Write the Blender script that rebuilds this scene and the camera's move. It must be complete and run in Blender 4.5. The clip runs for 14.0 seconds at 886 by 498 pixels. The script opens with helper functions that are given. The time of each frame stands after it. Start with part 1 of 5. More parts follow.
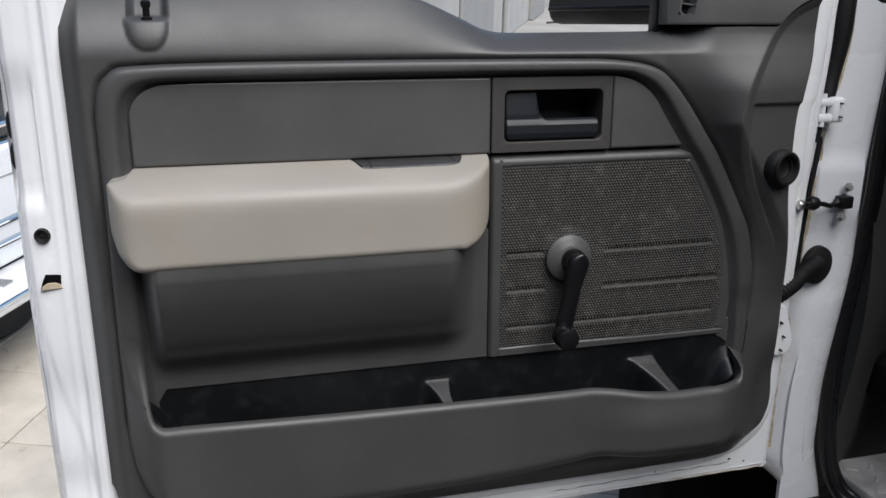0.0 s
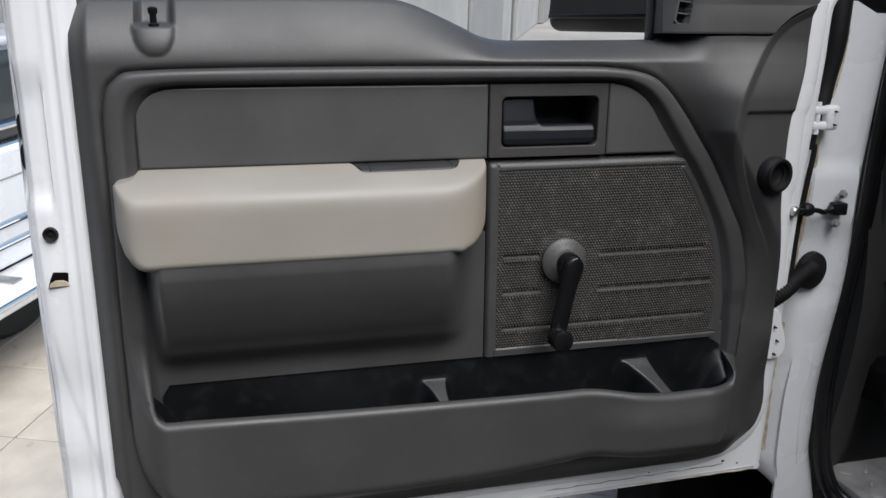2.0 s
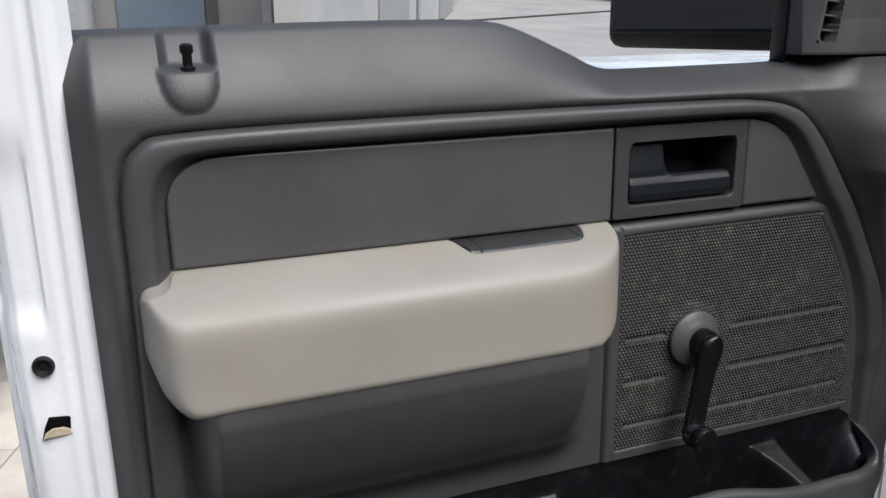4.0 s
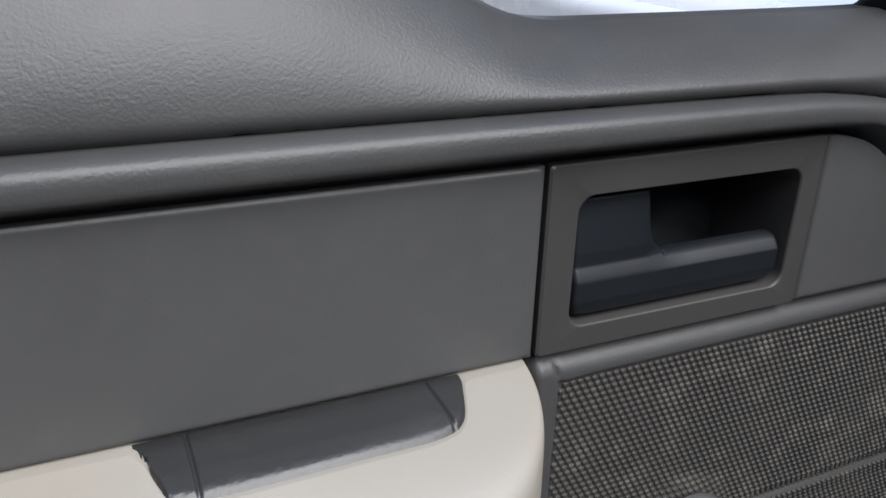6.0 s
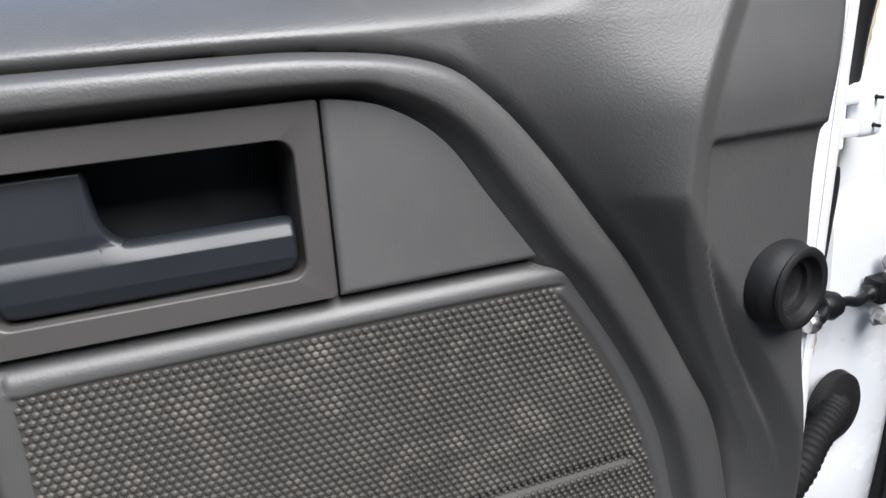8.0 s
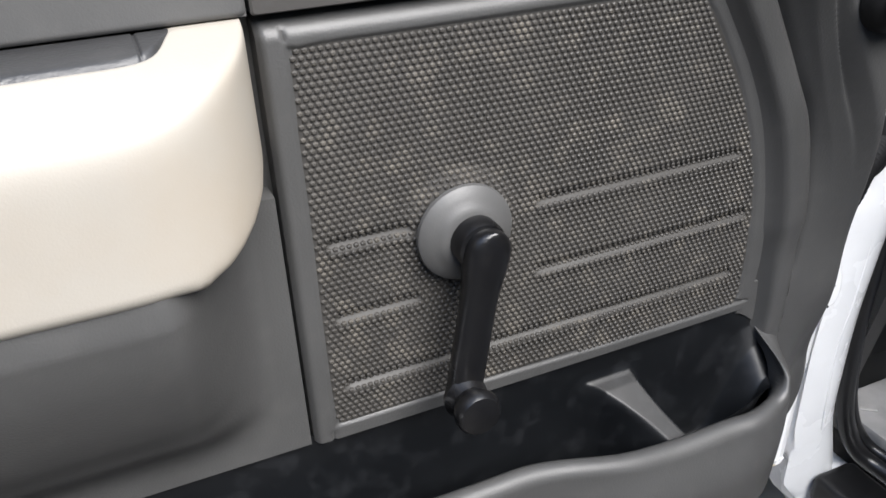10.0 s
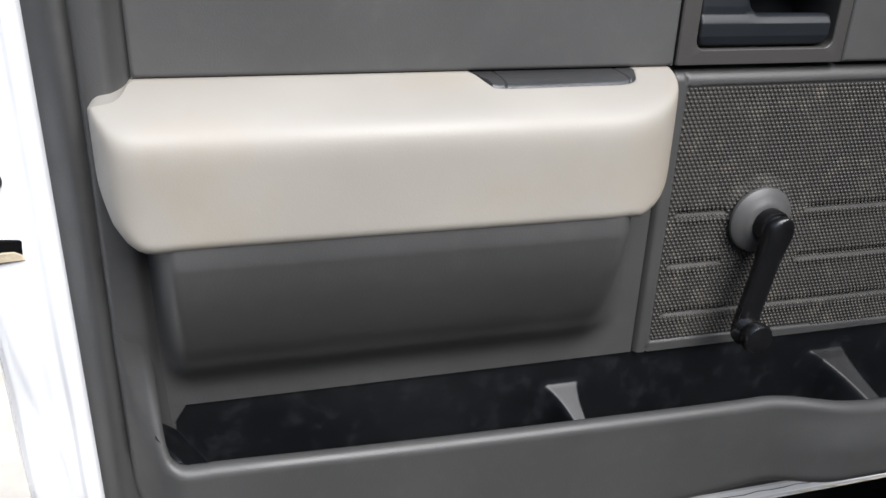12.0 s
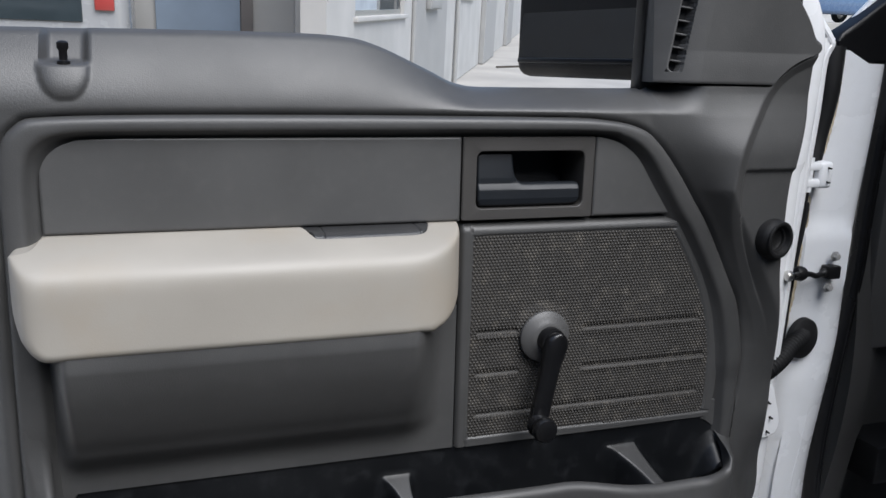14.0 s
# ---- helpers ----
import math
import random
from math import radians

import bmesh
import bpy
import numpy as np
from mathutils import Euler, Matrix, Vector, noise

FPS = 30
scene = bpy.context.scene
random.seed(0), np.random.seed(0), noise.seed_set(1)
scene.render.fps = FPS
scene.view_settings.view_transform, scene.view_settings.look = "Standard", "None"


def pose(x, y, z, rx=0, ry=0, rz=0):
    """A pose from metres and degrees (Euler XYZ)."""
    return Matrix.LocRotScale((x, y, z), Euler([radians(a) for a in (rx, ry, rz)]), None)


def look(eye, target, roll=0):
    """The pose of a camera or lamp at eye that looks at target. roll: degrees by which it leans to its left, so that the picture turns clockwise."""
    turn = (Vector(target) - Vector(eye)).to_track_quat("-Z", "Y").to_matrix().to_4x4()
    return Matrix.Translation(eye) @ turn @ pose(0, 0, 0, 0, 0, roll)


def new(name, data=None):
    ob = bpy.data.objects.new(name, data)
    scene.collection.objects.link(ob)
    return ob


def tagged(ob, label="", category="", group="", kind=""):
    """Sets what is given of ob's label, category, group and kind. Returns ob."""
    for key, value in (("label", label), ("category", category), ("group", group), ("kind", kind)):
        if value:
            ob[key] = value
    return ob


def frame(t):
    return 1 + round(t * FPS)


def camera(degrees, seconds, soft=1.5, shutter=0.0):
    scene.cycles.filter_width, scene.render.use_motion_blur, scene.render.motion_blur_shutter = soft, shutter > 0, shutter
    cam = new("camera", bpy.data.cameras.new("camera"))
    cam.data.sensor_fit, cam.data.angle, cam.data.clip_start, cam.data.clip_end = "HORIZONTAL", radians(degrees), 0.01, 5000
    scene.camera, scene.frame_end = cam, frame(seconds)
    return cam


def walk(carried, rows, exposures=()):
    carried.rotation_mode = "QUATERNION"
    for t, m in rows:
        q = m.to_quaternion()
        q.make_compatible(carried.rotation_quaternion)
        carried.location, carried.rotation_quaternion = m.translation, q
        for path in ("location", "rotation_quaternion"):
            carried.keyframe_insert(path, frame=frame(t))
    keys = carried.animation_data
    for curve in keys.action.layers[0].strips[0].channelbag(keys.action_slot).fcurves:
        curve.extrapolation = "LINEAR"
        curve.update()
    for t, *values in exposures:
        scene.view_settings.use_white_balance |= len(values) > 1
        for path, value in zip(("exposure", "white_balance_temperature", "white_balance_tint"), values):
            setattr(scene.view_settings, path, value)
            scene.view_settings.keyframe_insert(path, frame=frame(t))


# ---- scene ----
cam = camera(57.1, 14.0)
LEAN_BACK = 4.5     # degrees by which the truck and its door lean away at the top
TRUCK = pose(0, 0, 1.12, -LEAN_BACK, 0, 0) @ Matrix.Translation((0, 0, -1.12))
# seconds, eye, target, roll: in the truck's own upright frame
PATH = [
    (0, (-0.346, -1.067, 1.296), (0.138, 0.797, 0.759), -0.0),
    (0.5, (-0.342, -1.072, 1.303), (0.142, 0.795, 0.775), -0.4),
    (1, (-0.339, -1.078, 1.311), (0.139, 0.792, 0.789), -0.6),
    (1.5, (-0.334, -1.088, 1.309), (0.138, 0.786, 0.796), 0.3),
    (2, (-0.338, -1.095, 1.303), (0.128, 0.776, 0.771), 0.4),
    (2.5, (-0.361, -1.083, 1.292), (0.128, 0.774, 0.733), 0.5),
    (3, (-0.415, -1.011, 1.315), (0.178, 0.824, 0.784), 0.4),
    (3.5, (-0.497, -0.892, 1.327), (0.202, 0.912, 0.82), -0.7),
    (3.7, (-0.501, -0.839, 1.334), (0.191, 0.965, 0.82), -0.9),
    (5.8, (-0.237, -0.315, 1.336), (0.529, 1.35, 0.535), 1.6),
    (6, (-0.198, -0.308, 1.334), (0.58, 1.362, 0.557), 1.7),
    (6.5, (-0.094, -0.306, 1.341), (0.613, 1.381, 0.532), 3.8),
    (7, (-0.008, -0.321, 1.34), (0.638, 1.403, 0.558), 2.8),
    (7.5, (0.052, -0.354, 1.321), (0.708, 1.398, 0.614), -0.5),
    (8, (0.098, -0.39, 1.275), (0.74, 1.396, 0.644), -3.9),
    (8.5, (0.104, -0.405, 1.237), (0.743, 1.332, 0.48), -4.7),
    (8.7, (0.097, -0.412, 1.222), (0.729, 1.312, 0.428), -5.1),
    (10.8, (-0.234, -0.48, 1.217), (0.464, 1.094, 0.2), -1.1),
    (11, (-0.27, -0.499, 1.235), (0.416, 1.11, 0.266), -0.8),
    (11.5, (-0.345, -0.571, 1.258), (0.224, 1.123, 0.36), 0.9),
    (12, (-0.402, -0.662, 1.262), (0.098, 1.096, 0.452), 2.0),
    (12.5, (-0.393, -0.789, 1.278), (0.109, 0.991, 0.516), 2.0),
    (13, (-0.38, -0.883, 1.269), (0.141, 0.929, 0.602), 1.2),
    (13.5, (-0.367, -0.934, 1.287), (0.152, 0.937, 0.804), 0.6),
    (14, (-0.33, -0.927, 1.308), (0.284, 0.924, 0.866), 1.5),
]
EXPOSURES = [(0, 0.0, 6500, 10), (3.5, 0.04, 6500, 10), (5.0, 0.2, 6450, 10), (6.0, 0.36, 6350, 10), (6.5, 0.64, 6350, 10), (7.0, 1.02, 6350, 10), (8.0, 1.38, 6450, 10), (8.5, 1.55, 6550, 10), (10.0, 1.36, 6550, 10), (11.0, 1.20, 6550, 10), (12.0, 0.72, 6450, 10), (13.0, 0.24, 6350, 10), (14.0, 0.30, 6320, 10)]
walk(cam, [(t, TRUCK @ look(e, g, r)) for t, e, g, r in PATH], EXPOSURES)

# ---- world and light ----
world = bpy.data.worlds.new("sky")
scene.world = world
world.use_nodes = True
wn = world.node_tree.nodes
sky = wn.new("ShaderNodeTexSky")
sky.sky_type = "NISHITA"
sky.sun_disc = False
SUN_EL, SUN_ROT = 55.0, 163.0
sky.sun_elevation, sky.sun_rotation = radians(SUN_EL), radians(SUN_ROT)
world.node_tree.links.new(sky.outputs[0], wn["Background"].inputs[0])
wn["Background"].inputs[1].default_value = 0.16
sun_data = bpy.data.lights.new("sun", "SUN")
sun_data.energy, sun_data.angle, sun_data.color = 4.2, radians(50), (1.0, 0.985, 0.965)
sun = new("sun", sun_data)
sr, se = radians(SUN_ROT), radians(SUN_EL)
sun.matrix_world = look((0, 0, 0), (-math.sin(sr) * math.cos(se), -math.cos(sr) * math.cos(se), -math.sin(se)))

# ---- materials ----


def material(name, colour, rough=0.5, metal=0.0, grain=0.0, grain_size=0.001, vary=0.12, stain_size=0.15, coat=0.0,
             rough_vary=0.1, per_object=0.0, spec=0.5, dust=0.0, dust_colour=(0.45, 0.42, 0.38), dust_scale=60):
    m = bpy.data.materials.new(name)
    m.use_nodes = True
    n, l = m.node_tree.nodes, m.node_tree.links
    b = n["Principled BSDF"]
    co = n.new("ShaderNodeTexCoord")
    big = n.new("ShaderNodeTexNoise")
    big.inputs["Scale"].default_value, big.inputs["Detail"].default_value = 1 / stain_size, 6
    l.new(co.outputs["Object"], big.inputs["Vector"])
    fine = n.new("ShaderNodeTexNoise")
    fine.inputs["Scale"].default_value, fine.inputs["Detail"].default_value = 1 / grain_size, 2
    l.new(co.outputs["Object"], fine.inputs["Vector"])
    ramp = n.new("ShaderNodeMapRange")
    ramp.inputs[1].default_value, ramp.inputs[2].default_value = 0.3, 0.7
    ramp.inputs[3].default_value, ramp.inputs[4].default_value = 1 - vary, 1 + vary
    l.new(big.outputs["Fac"], ramp.inputs[0])
    mul = n.new("ShaderNodeVectorMath")
    mul.operation = "SCALE"
    mul.inputs[0].default_value = colour
    last = ramp.outputs[0]
    if per_object:
        info = n.new("ShaderNodeObjectInfo")
        pr = n.new("ShaderNodeMapRange")
        pr.inputs[3].default_value, pr.inputs[4].default_value = 1 - per_object, 1 + per_object
        l.new(info.outputs["Random"], pr.inputs[0])
        mm = n.new("ShaderNodeMath")
        mm.operation = "MULTIPLY"
        l.new(last, mm.inputs[0])
        l.new(pr.outputs[0], mm.inputs[1])
        last = mm.outputs[0]
    l.new(last, mul.inputs["Scale"])
    col = mul.outputs[0]
    if dust:
        speck = n.new("ShaderNodeTexNoise")
        speck.inputs["Scale"].default_value, speck.inputs["Detail"].default_value = dust_scale, 8
        l.new(co.outputs["Object"], speck.inputs["Vector"])
        dr = n.new("ShaderNodeMapRange")
        dr.inputs[1].default_value, dr.inputs[2].default_value = 0.52, 0.8
        dr.inputs[3].default_value, dr.inputs[4].default_value = 0.0, dust
        l.new(speck.outputs["Fac"], dr.inputs[0])
        mix = n.new("ShaderNodeMix")
        mix.data_type = "RGBA"
        l.new(dr.outputs[0], mix.inputs[0])
        l.new(col, mix.inputs[6])
        mix.inputs[7].default_value = (*dust_colour, 1)
        col = mix.outputs[2]
    l.new(col, b.inputs["Base Color"])
    rr = n.new("ShaderNodeMapRange")
    rr.inputs[1].default_value, rr.inputs[2].default_value = 0.3, 0.7
    rr.inputs[3].default_value, rr.inputs[4].default_value = max(rough - rough_vary, 0.02), min(rough + rough_vary, 1)
    l.new(big.outputs["Fac"], rr.inputs[0])
    l.new(rr.outputs[0], b.inputs["Roughness"])
    b.inputs["Metallic"].default_value = metal
    b.inputs["Specular IOR Level"].default_value = spec
    b.inputs["Coat Weight"].default_value = coat
    if grain:
        bump = n.new("ShaderNodeBump")
        bump.inputs["Strength"].default_value = 1.0
        bump.inputs["Distance"].default_value = grain
        l.new(fine.outputs["Fac"], bump.inputs["Height"])
        l.new(bump.outputs[0], b.inputs["Normal"])
    return m


TRIM = material("grained_grey_plastic", (0.0545, 0.0543, 0.0536), 0.46, grain=0.0002, grain_size=0.0015, vary=0.08, dust=0.02)
TRIM_SMOOTH = material("smooth_grey_plastic", (0.068, 0.0676, 0.0667), 0.45, grain=0.0001, grain_size=0.0012, vary=0.06, dust=0.02)
BEZEL = material("brownish_grey_plastic", (0.046, 0.0435, 0.041), 0.45, grain=0.0001, grain_size=0.0012, vary=0.06)
BEIGE = material("beige_armrest_vinyl", (0.304, 0.283, 0.248), 0.52, grain=0.0001, grain_size=0.0014, vary=0.05, stain_size=0.12, dust=0.5, dust_colour=(0.29, 0.225, 0.15), dust_scale=7)
HANDLE = material("blue_black_plastic", (0.0085, 0.0105, 0.0135), 0.42, spec=0.42, grain=0.00005, vary=0.1, dust=0.01, dust_colour=(0.2, 0.22, 0.25))
BLACK = material("black_plastic", (0.007, 0.007, 0.0075), 0.4, grain=0.00005, vary=0.15, dust=0.008, spec=0.3)
CRANK = material("glossy_black_plastic", (0.004, 0.004, 0.0045), 0.26, vary=0.2, dust=0.01)
# near-black that stands in for deep shade in openings and under the truck
VOID = material("unlit_black", (0.003, 0.003, 0.0032), 0.8, vary=0.1, spec=0.1)
LID = material("grey_soft_lid", (0.026, 0.0262, 0.0268), 0.36, spec=0.5, grain=0.00025, grain_size=0.003, vary=0.12, dust=0.02)
GRIME = material("dark_grime", (0.035, 0.028, 0.02), 0.8, vary=0.4, stain_size=0.01)
SCUFFED = material("scuffed_tray_plastic", (0.013, 0.014, 0.016), 0.55, vary=0.3, stain_size=0.02)
LINER = material("black_tray_plastic", (0.0042, 0.0048, 0.0058), 0.42, spec=0.42, vary=0.2, dust=0.045, dust_colour=(0.2, 0.21, 0.23))
RUBBER = material("black_rubber", (0.008, 0.008, 0.0085), 0.6, grain=0.0001, vary=0.2, dust=0.01, spec=0.3)
MESH_MAT = material("grille_plastic", (0.039, 0.036, 0.032), 0.58, vary=0.2, stain_size=0.06, dust=0.22, dust_colour=(0.34, 0.30, 0.24))
GRILLE_BASE = material("dark_grille_backing", (0.030, 0.028, 0.0255), 0.65, vary=0.1)
WHITE = material("white_vehicle_paint", (0.84, 0.85, 0.86), 0.25, vary=0.03, coat=0.4, dust=0.06, dust_colour=(0.5, 0.46, 0.4))
RUST = material("rusty_sealant", (0.5, 0.42, 0.3), 0.8, vary=0.4, stain_size=0.02, grain=0.0006, grain_size=0.004)
SEAL_MAT = material("glossy_seal_rubber", (0.008, 0.008, 0.0085), 0.3, grain=0.0002, grain_size=0.004, vary=0.2)
STEEL = material("zinc_steel", (0.55, 0.54, 0.52), 0.35, metal=1.0, vary=0.15, stain_size=0.01)
CHROME = material("chrome", (0.8, 0.8, 0.8), 0.08, metal=1.0, vary=0.04)
MIRROR = material("mirror_glass", (0.85, 0.87, 0.88), 0.02, metal=1.0, vary=0.0, rough_vary=0.0)
GLASS = material("dark_window_glass", (0.03, 0.04, 0.045), 0.05, vary=0.1)
SILL_MAT = material("scuffed_sill_plastic", (0.42, 0.405, 0.385), 0.55, vary=0.25, stain_size=0.05, dust=0.15)
CABIN = material("dark_cabin_plastic", (0.05, 0.049, 0.047), 0.6, vary=0.2)
DARK_WALL = material("dark_mirror_backdrop", (0.012, 0.011, 0.010), 0.85, vary=0.3, stain_size=0.5)
TILE = material("cream_stone_tile", (0.60, 0.55, 0.47), 0.35, vary=0.14, stain_size=0.12, per_object=0.07, dust=0.2, dust_colour=(0.4, 0.34, 0.27))
GROUT = material("grey_grout", (0.25, 0.22, 0.19), 0.9, vary=0.2)
PLASTER = material("white_plaster", (0.39, 0.382, 0.366), 0.8, vary=0.12, grain=0.001, grain_size=0.01, stain_size=0.6)
CONCRETE = material("pale_concrete", (0.32, 0.305, 0.28), 0.8, vary=0.15, grain=0.002, grain_size=0.02, stain_size=1.2)
ASPHALT = material("brown_cement", (0.07, 0.065, 0.058), 0.85, vary=0.2, grain=0.002, grain_size=0.012, stain_size=0.5)
GREY_WALL = material("grey_cement_wall", (0.13, 0.125, 0.12), 0.85, vary=0.12, grain=0.001, grain_size=0.02, stain_size=0.8)
PALE_GREY = material("pale_grey_plaster", (0.28, 0.277, 0.267), 0.8, vary=0.07, grain=0.001, grain_size=0.01, stain_size=0.5)
BLUE = material("blue_painted_wall", (0.15, 0.19, 0.24), 0.6, vary=0.1, stain_size=0.4)
BROWN = material("grey_brown_wall", (0.1, 0.09, 0.085), 0.7, vary=0.15, stain_size=0.4)
BLUE_CAR = material("blue_car_paint", (0.06, 0.11, 0.2), 0.25, vary=0.04, coat=0.5)
SILVER = material("silver_van_paint", (0.28, 0.285, 0.29), 0.25, vary=0.04, coat=0.5)
# pale colour paints reflected sky into the glass
PALE_GLASS = material("sky_toned_glass", (0.42, 0.47, 0.52), 0.08, vary=0.1)
RED = material("red_plastic", (0.30, 0.04, 0.035), 0.3, vary=0.1)
TYRE = material("tyre_rubber", (0.02, 0.02, 0.02), 0.75, vary=0.25, grain=0.001, grain_size=0.01)

# ---- building helpers ----
ORIGIN = {}


def thing(name, origin, m, label, category, group="", kind=""):
    ob = new(name)
    ob.empty_display_size = 0.05
    ob.matrix_world = m @ Matrix.Translation(origin)
    ORIGIN[ob] = Vector(origin)
    return tagged(ob, label, category, group, kind)


def mesh_of(name, shape, mat, origin=(0, 0, 0), smooth=True, sharp=38):
    me = bpy.data.meshes.new(name)
    if isinstance(shape, bmesh.types.BMesh):
        shape.to_mesh(me)
        shape.free()
    else:
        v, f = shape
        me.from_pydata([tuple(p) for p in v], [], [tuple(q) for q in f])
    me.transform(Matrix.Translation(-Vector(origin)))
    me.materials.append(mat)
    if smooth:
        me.polygons.foreach_set("use_smooth", [True] * len(me.polygons))
        me.set_sharp_from_angle(angle=radians(sharp))
    me.update()
    return me


def part(name, shape, mat, parent, label="", smooth=True, sharp=38, kind=""):
    o = ORIGIN[parent]
    ob = new(name, mesh_of(name, shape, mat, o, smooth, sharp))
    ob.parent = parent
    ORIGIN[ob] = o
    return tagged(ob, label, kind=kind)


def solid(name, shape, mat, label, category="", kind="", m=None, group="", smooth=True, sharp=38):
    ob = new(name, mesh_of(name, shape, mat, (0, 0, 0), smooth, sharp))
    if m is not None:
        ob.matrix_world = m
    ORIGIN[ob] = Vector((0, 0, 0))
    return tagged(ob, label, category, group, kind)


def ss(a, b, x):
    t = np.clip((x - a) / (b - a), 0, 1)
    return t * t * (3 - 2 * t)


def spline(pts, closed=False, n=10):
    """A smooth line through a few control points."""
    p = np.array(pts, float)
    m = len(p)
    out = []
    for i in range(m if closed else m - 1):
        a, b, c, d = (p[(i + k) % m] if closed else p[min(max(i + k, 0), m - 1)] for k in (-1, 0, 1, 2))
        for t in np.linspace(0, 1, n, endpoint=False):
            out.append(0.5 * (2 * b + (c - a) * t + (2 * a - 5 * b + 4 * c - d) * t * t + (3 * b - a - 3 * c + d) * t**3))
    if not closed:
        out.append(p[-1])
    return np.array(out)


def along(pts, n=10):
    """A smooth function of one number through control points."""
    c = spline(pts, n=n)
    o = np.argsort(c[:, 0])
    return lambda x: np.interp(x, c[o, 0], c[o, 1])


def eased(f, w=0.024):
    """The same function with its bends softened."""
    return lambda x: sum(f(x + w * k / 4) for k in range(-4, 5)) / 9


def rounded(x0, x1, z0, z1, r, n=6):
    """A rectangle with rounded corners as a closed line; r: one radius, or four (lower left, lower right, upper right, upper left)."""
    rs = r if isinstance(r, tuple) else (r,) * 4
    out = []
    for (cx, cz, a0), q in zip(((x0, z0, 180), (x1, z0, 270), (x1, z1, 0), (x0, z1, 90)), rs):
        sx, sz = (1 if cx == x0 else -1), (1 if cz == z0 else -1)
        for k in range(n + 1):
            a = radians(a0 + 90 * k / n)
            out.append((cx + sx * q + q * math.cos(a), cz + sz * q + q * math.sin(a)))
    return np.array(out)


def sd(X, Z, poly):
    """Signed distance to a closed line, negative inside."""
    x, z = X.ravel(), Z.ravel()
    best = np.full(x.shape, 1e9)
    inside = np.zeros(x.shape, bool)
    n = len(poly)
    for i in range(n):
        ax, az = poly[i]
        bx, bz = poly[(i + 1) % n]
        ex, ez = bx - ax, bz - az
        ll = ex * ex + ez * ez
        if ll < 1e-14:
            continue
        t = np.clip(((x - ax) * ex + (z - az) * ez) / ll, 0, 1)
        best = np.minimum(best, (x - ax - t * ex) ** 2 + (z - az - t * ez) ** 2)
        if az != bz:
            cross = ((az > z) != (bz > z)) & (x < ex * (z - az) / (bz - az) + ax)
            inside ^= cross
    d = np.sqrt(best)
    return np.where(inside, -d, d).reshape(X.shape)


def grid_faces(nu, nv, flip=False):
    i, j = np.meshgrid(np.arange(nu - 1), np.arange(nv - 1), indexing="ij")
    a = (i * nv + j).ravel()
    q = np.stack([a, a + nv, a + nv + 1, a + 1], 1)
    return q[:, ::-1] if flip else q


def sheet(us, lo, hi, vs, f, axis="x", back=None, warp=None):
    """A relief: for each u a span from lo(u) to hi(u); its depth is f(x, z); its rim is turned back to y = back."""
    us, vs = np.asarray(us, float), np.asarray(vs, float)
    a, b = np.broadcast_to(lo(us), us.shape), np.broadcast_to(hi(us), us.shape)
    W = a[:, None] + (b - a)[:, None] * vs[None]
    U = np.broadcast_to(us[:, None], W.shape)
    X, Z = (U, W) if axis == "x" else (W, U)
    if warp:
        X, Z = warp(X, Z)
    Y = f(X, Z)
    nu, nv = W.shape
    v = np.stack([X.ravel(), Y.ravel(), Z.ravel()], 1)
    faces = grid_faces(nu, nv, axis != "x")
    if back is not None:
        idx = np.arange(nu * nv).reshape(nu, nv)
        rim = np.concatenate([idx[:, 0], idx[-1, 1:], idx[-2::-1, -1], idx[0, -2:0:-1]])
        m = len(rim)
        rv = v[rim].copy()
        rv[:, 1] = back
        k = np.arange(m)
        q = np.stack([rim, nu * nv + k, nu * nv + (k + 1) % m, rim[(k + 1) % m]], 1)
        if axis == "x":
            q = q[:, ::-1]
        v = np.concatenate([v, rv])
        faces = np.concatenate([faces, q])
    return v, faces.tolist()


def flat(c):
    return lambda u: np.full(np.shape(u), c)


def tube(path, radius, sides=10, squash=None):
    """A tube along points; radius a number or one per point."""
    p = np.array(path, float)
    n = len(p)
    r = np.broadcast_to(radius, (n,))
    tan = np.gradient(p, axis=0)
    tan /= np.linalg.norm(tan, axis=1)[:, None]
    ref = np.array([0.0, 0.0, 1.0]) if abs(tan[0][2]) < 0.9 else np.array([0.0, 1.0, 0.0])
    v, f = [], []
    for i in range(n):
        s = np.cross(tan[i], ref)
        s /= np.linalg.norm(s)
        w = np.cross(s, tan[i])
        ref = w
        for k in range(sides):
            a = 2 * math.pi * k / sides
            v.append(p[i] + r[i] * (math.cos(a) * s + math.sin(a) * w * (squash or 1)))
    for i in range(n - 1):
        for k in range(sides):
            k2 = (k + 1) % sides
            f.append((i * sides + k, i * sides + k2, (i + 1) * sides + k2, (i + 1) * sides + k))
    f.append(tuple(range(sides))[::-1])
    f.append(tuple((n - 1) * sides + k for k in range(sides)))
    return v, f


def lathe(profile, m, sides=40, close=True):
    """Turns (radius, height) pairs round the z axis of the pose m."""
    v, f = [], []
    n = len(profile)
    for r, h in profile:
        for k in range(sides):
            a = 2 * math.pi * k / sides
            v.append(m @ Vector((r * math.cos(a), r * math.sin(a), h)))
    for i in range(n - 1):
        for k in range(sides):
            k2 = (k + 1) % sides
            f.append((i * sides + k, i * sides + k2, (i + 1) * sides + k2, (i + 1) * sides + k))
    if close:
        f.append(tuple(range(sides))[::-1])
        f.append(tuple((n - 1) * sides + k for k in range(sides)))
    return v, f


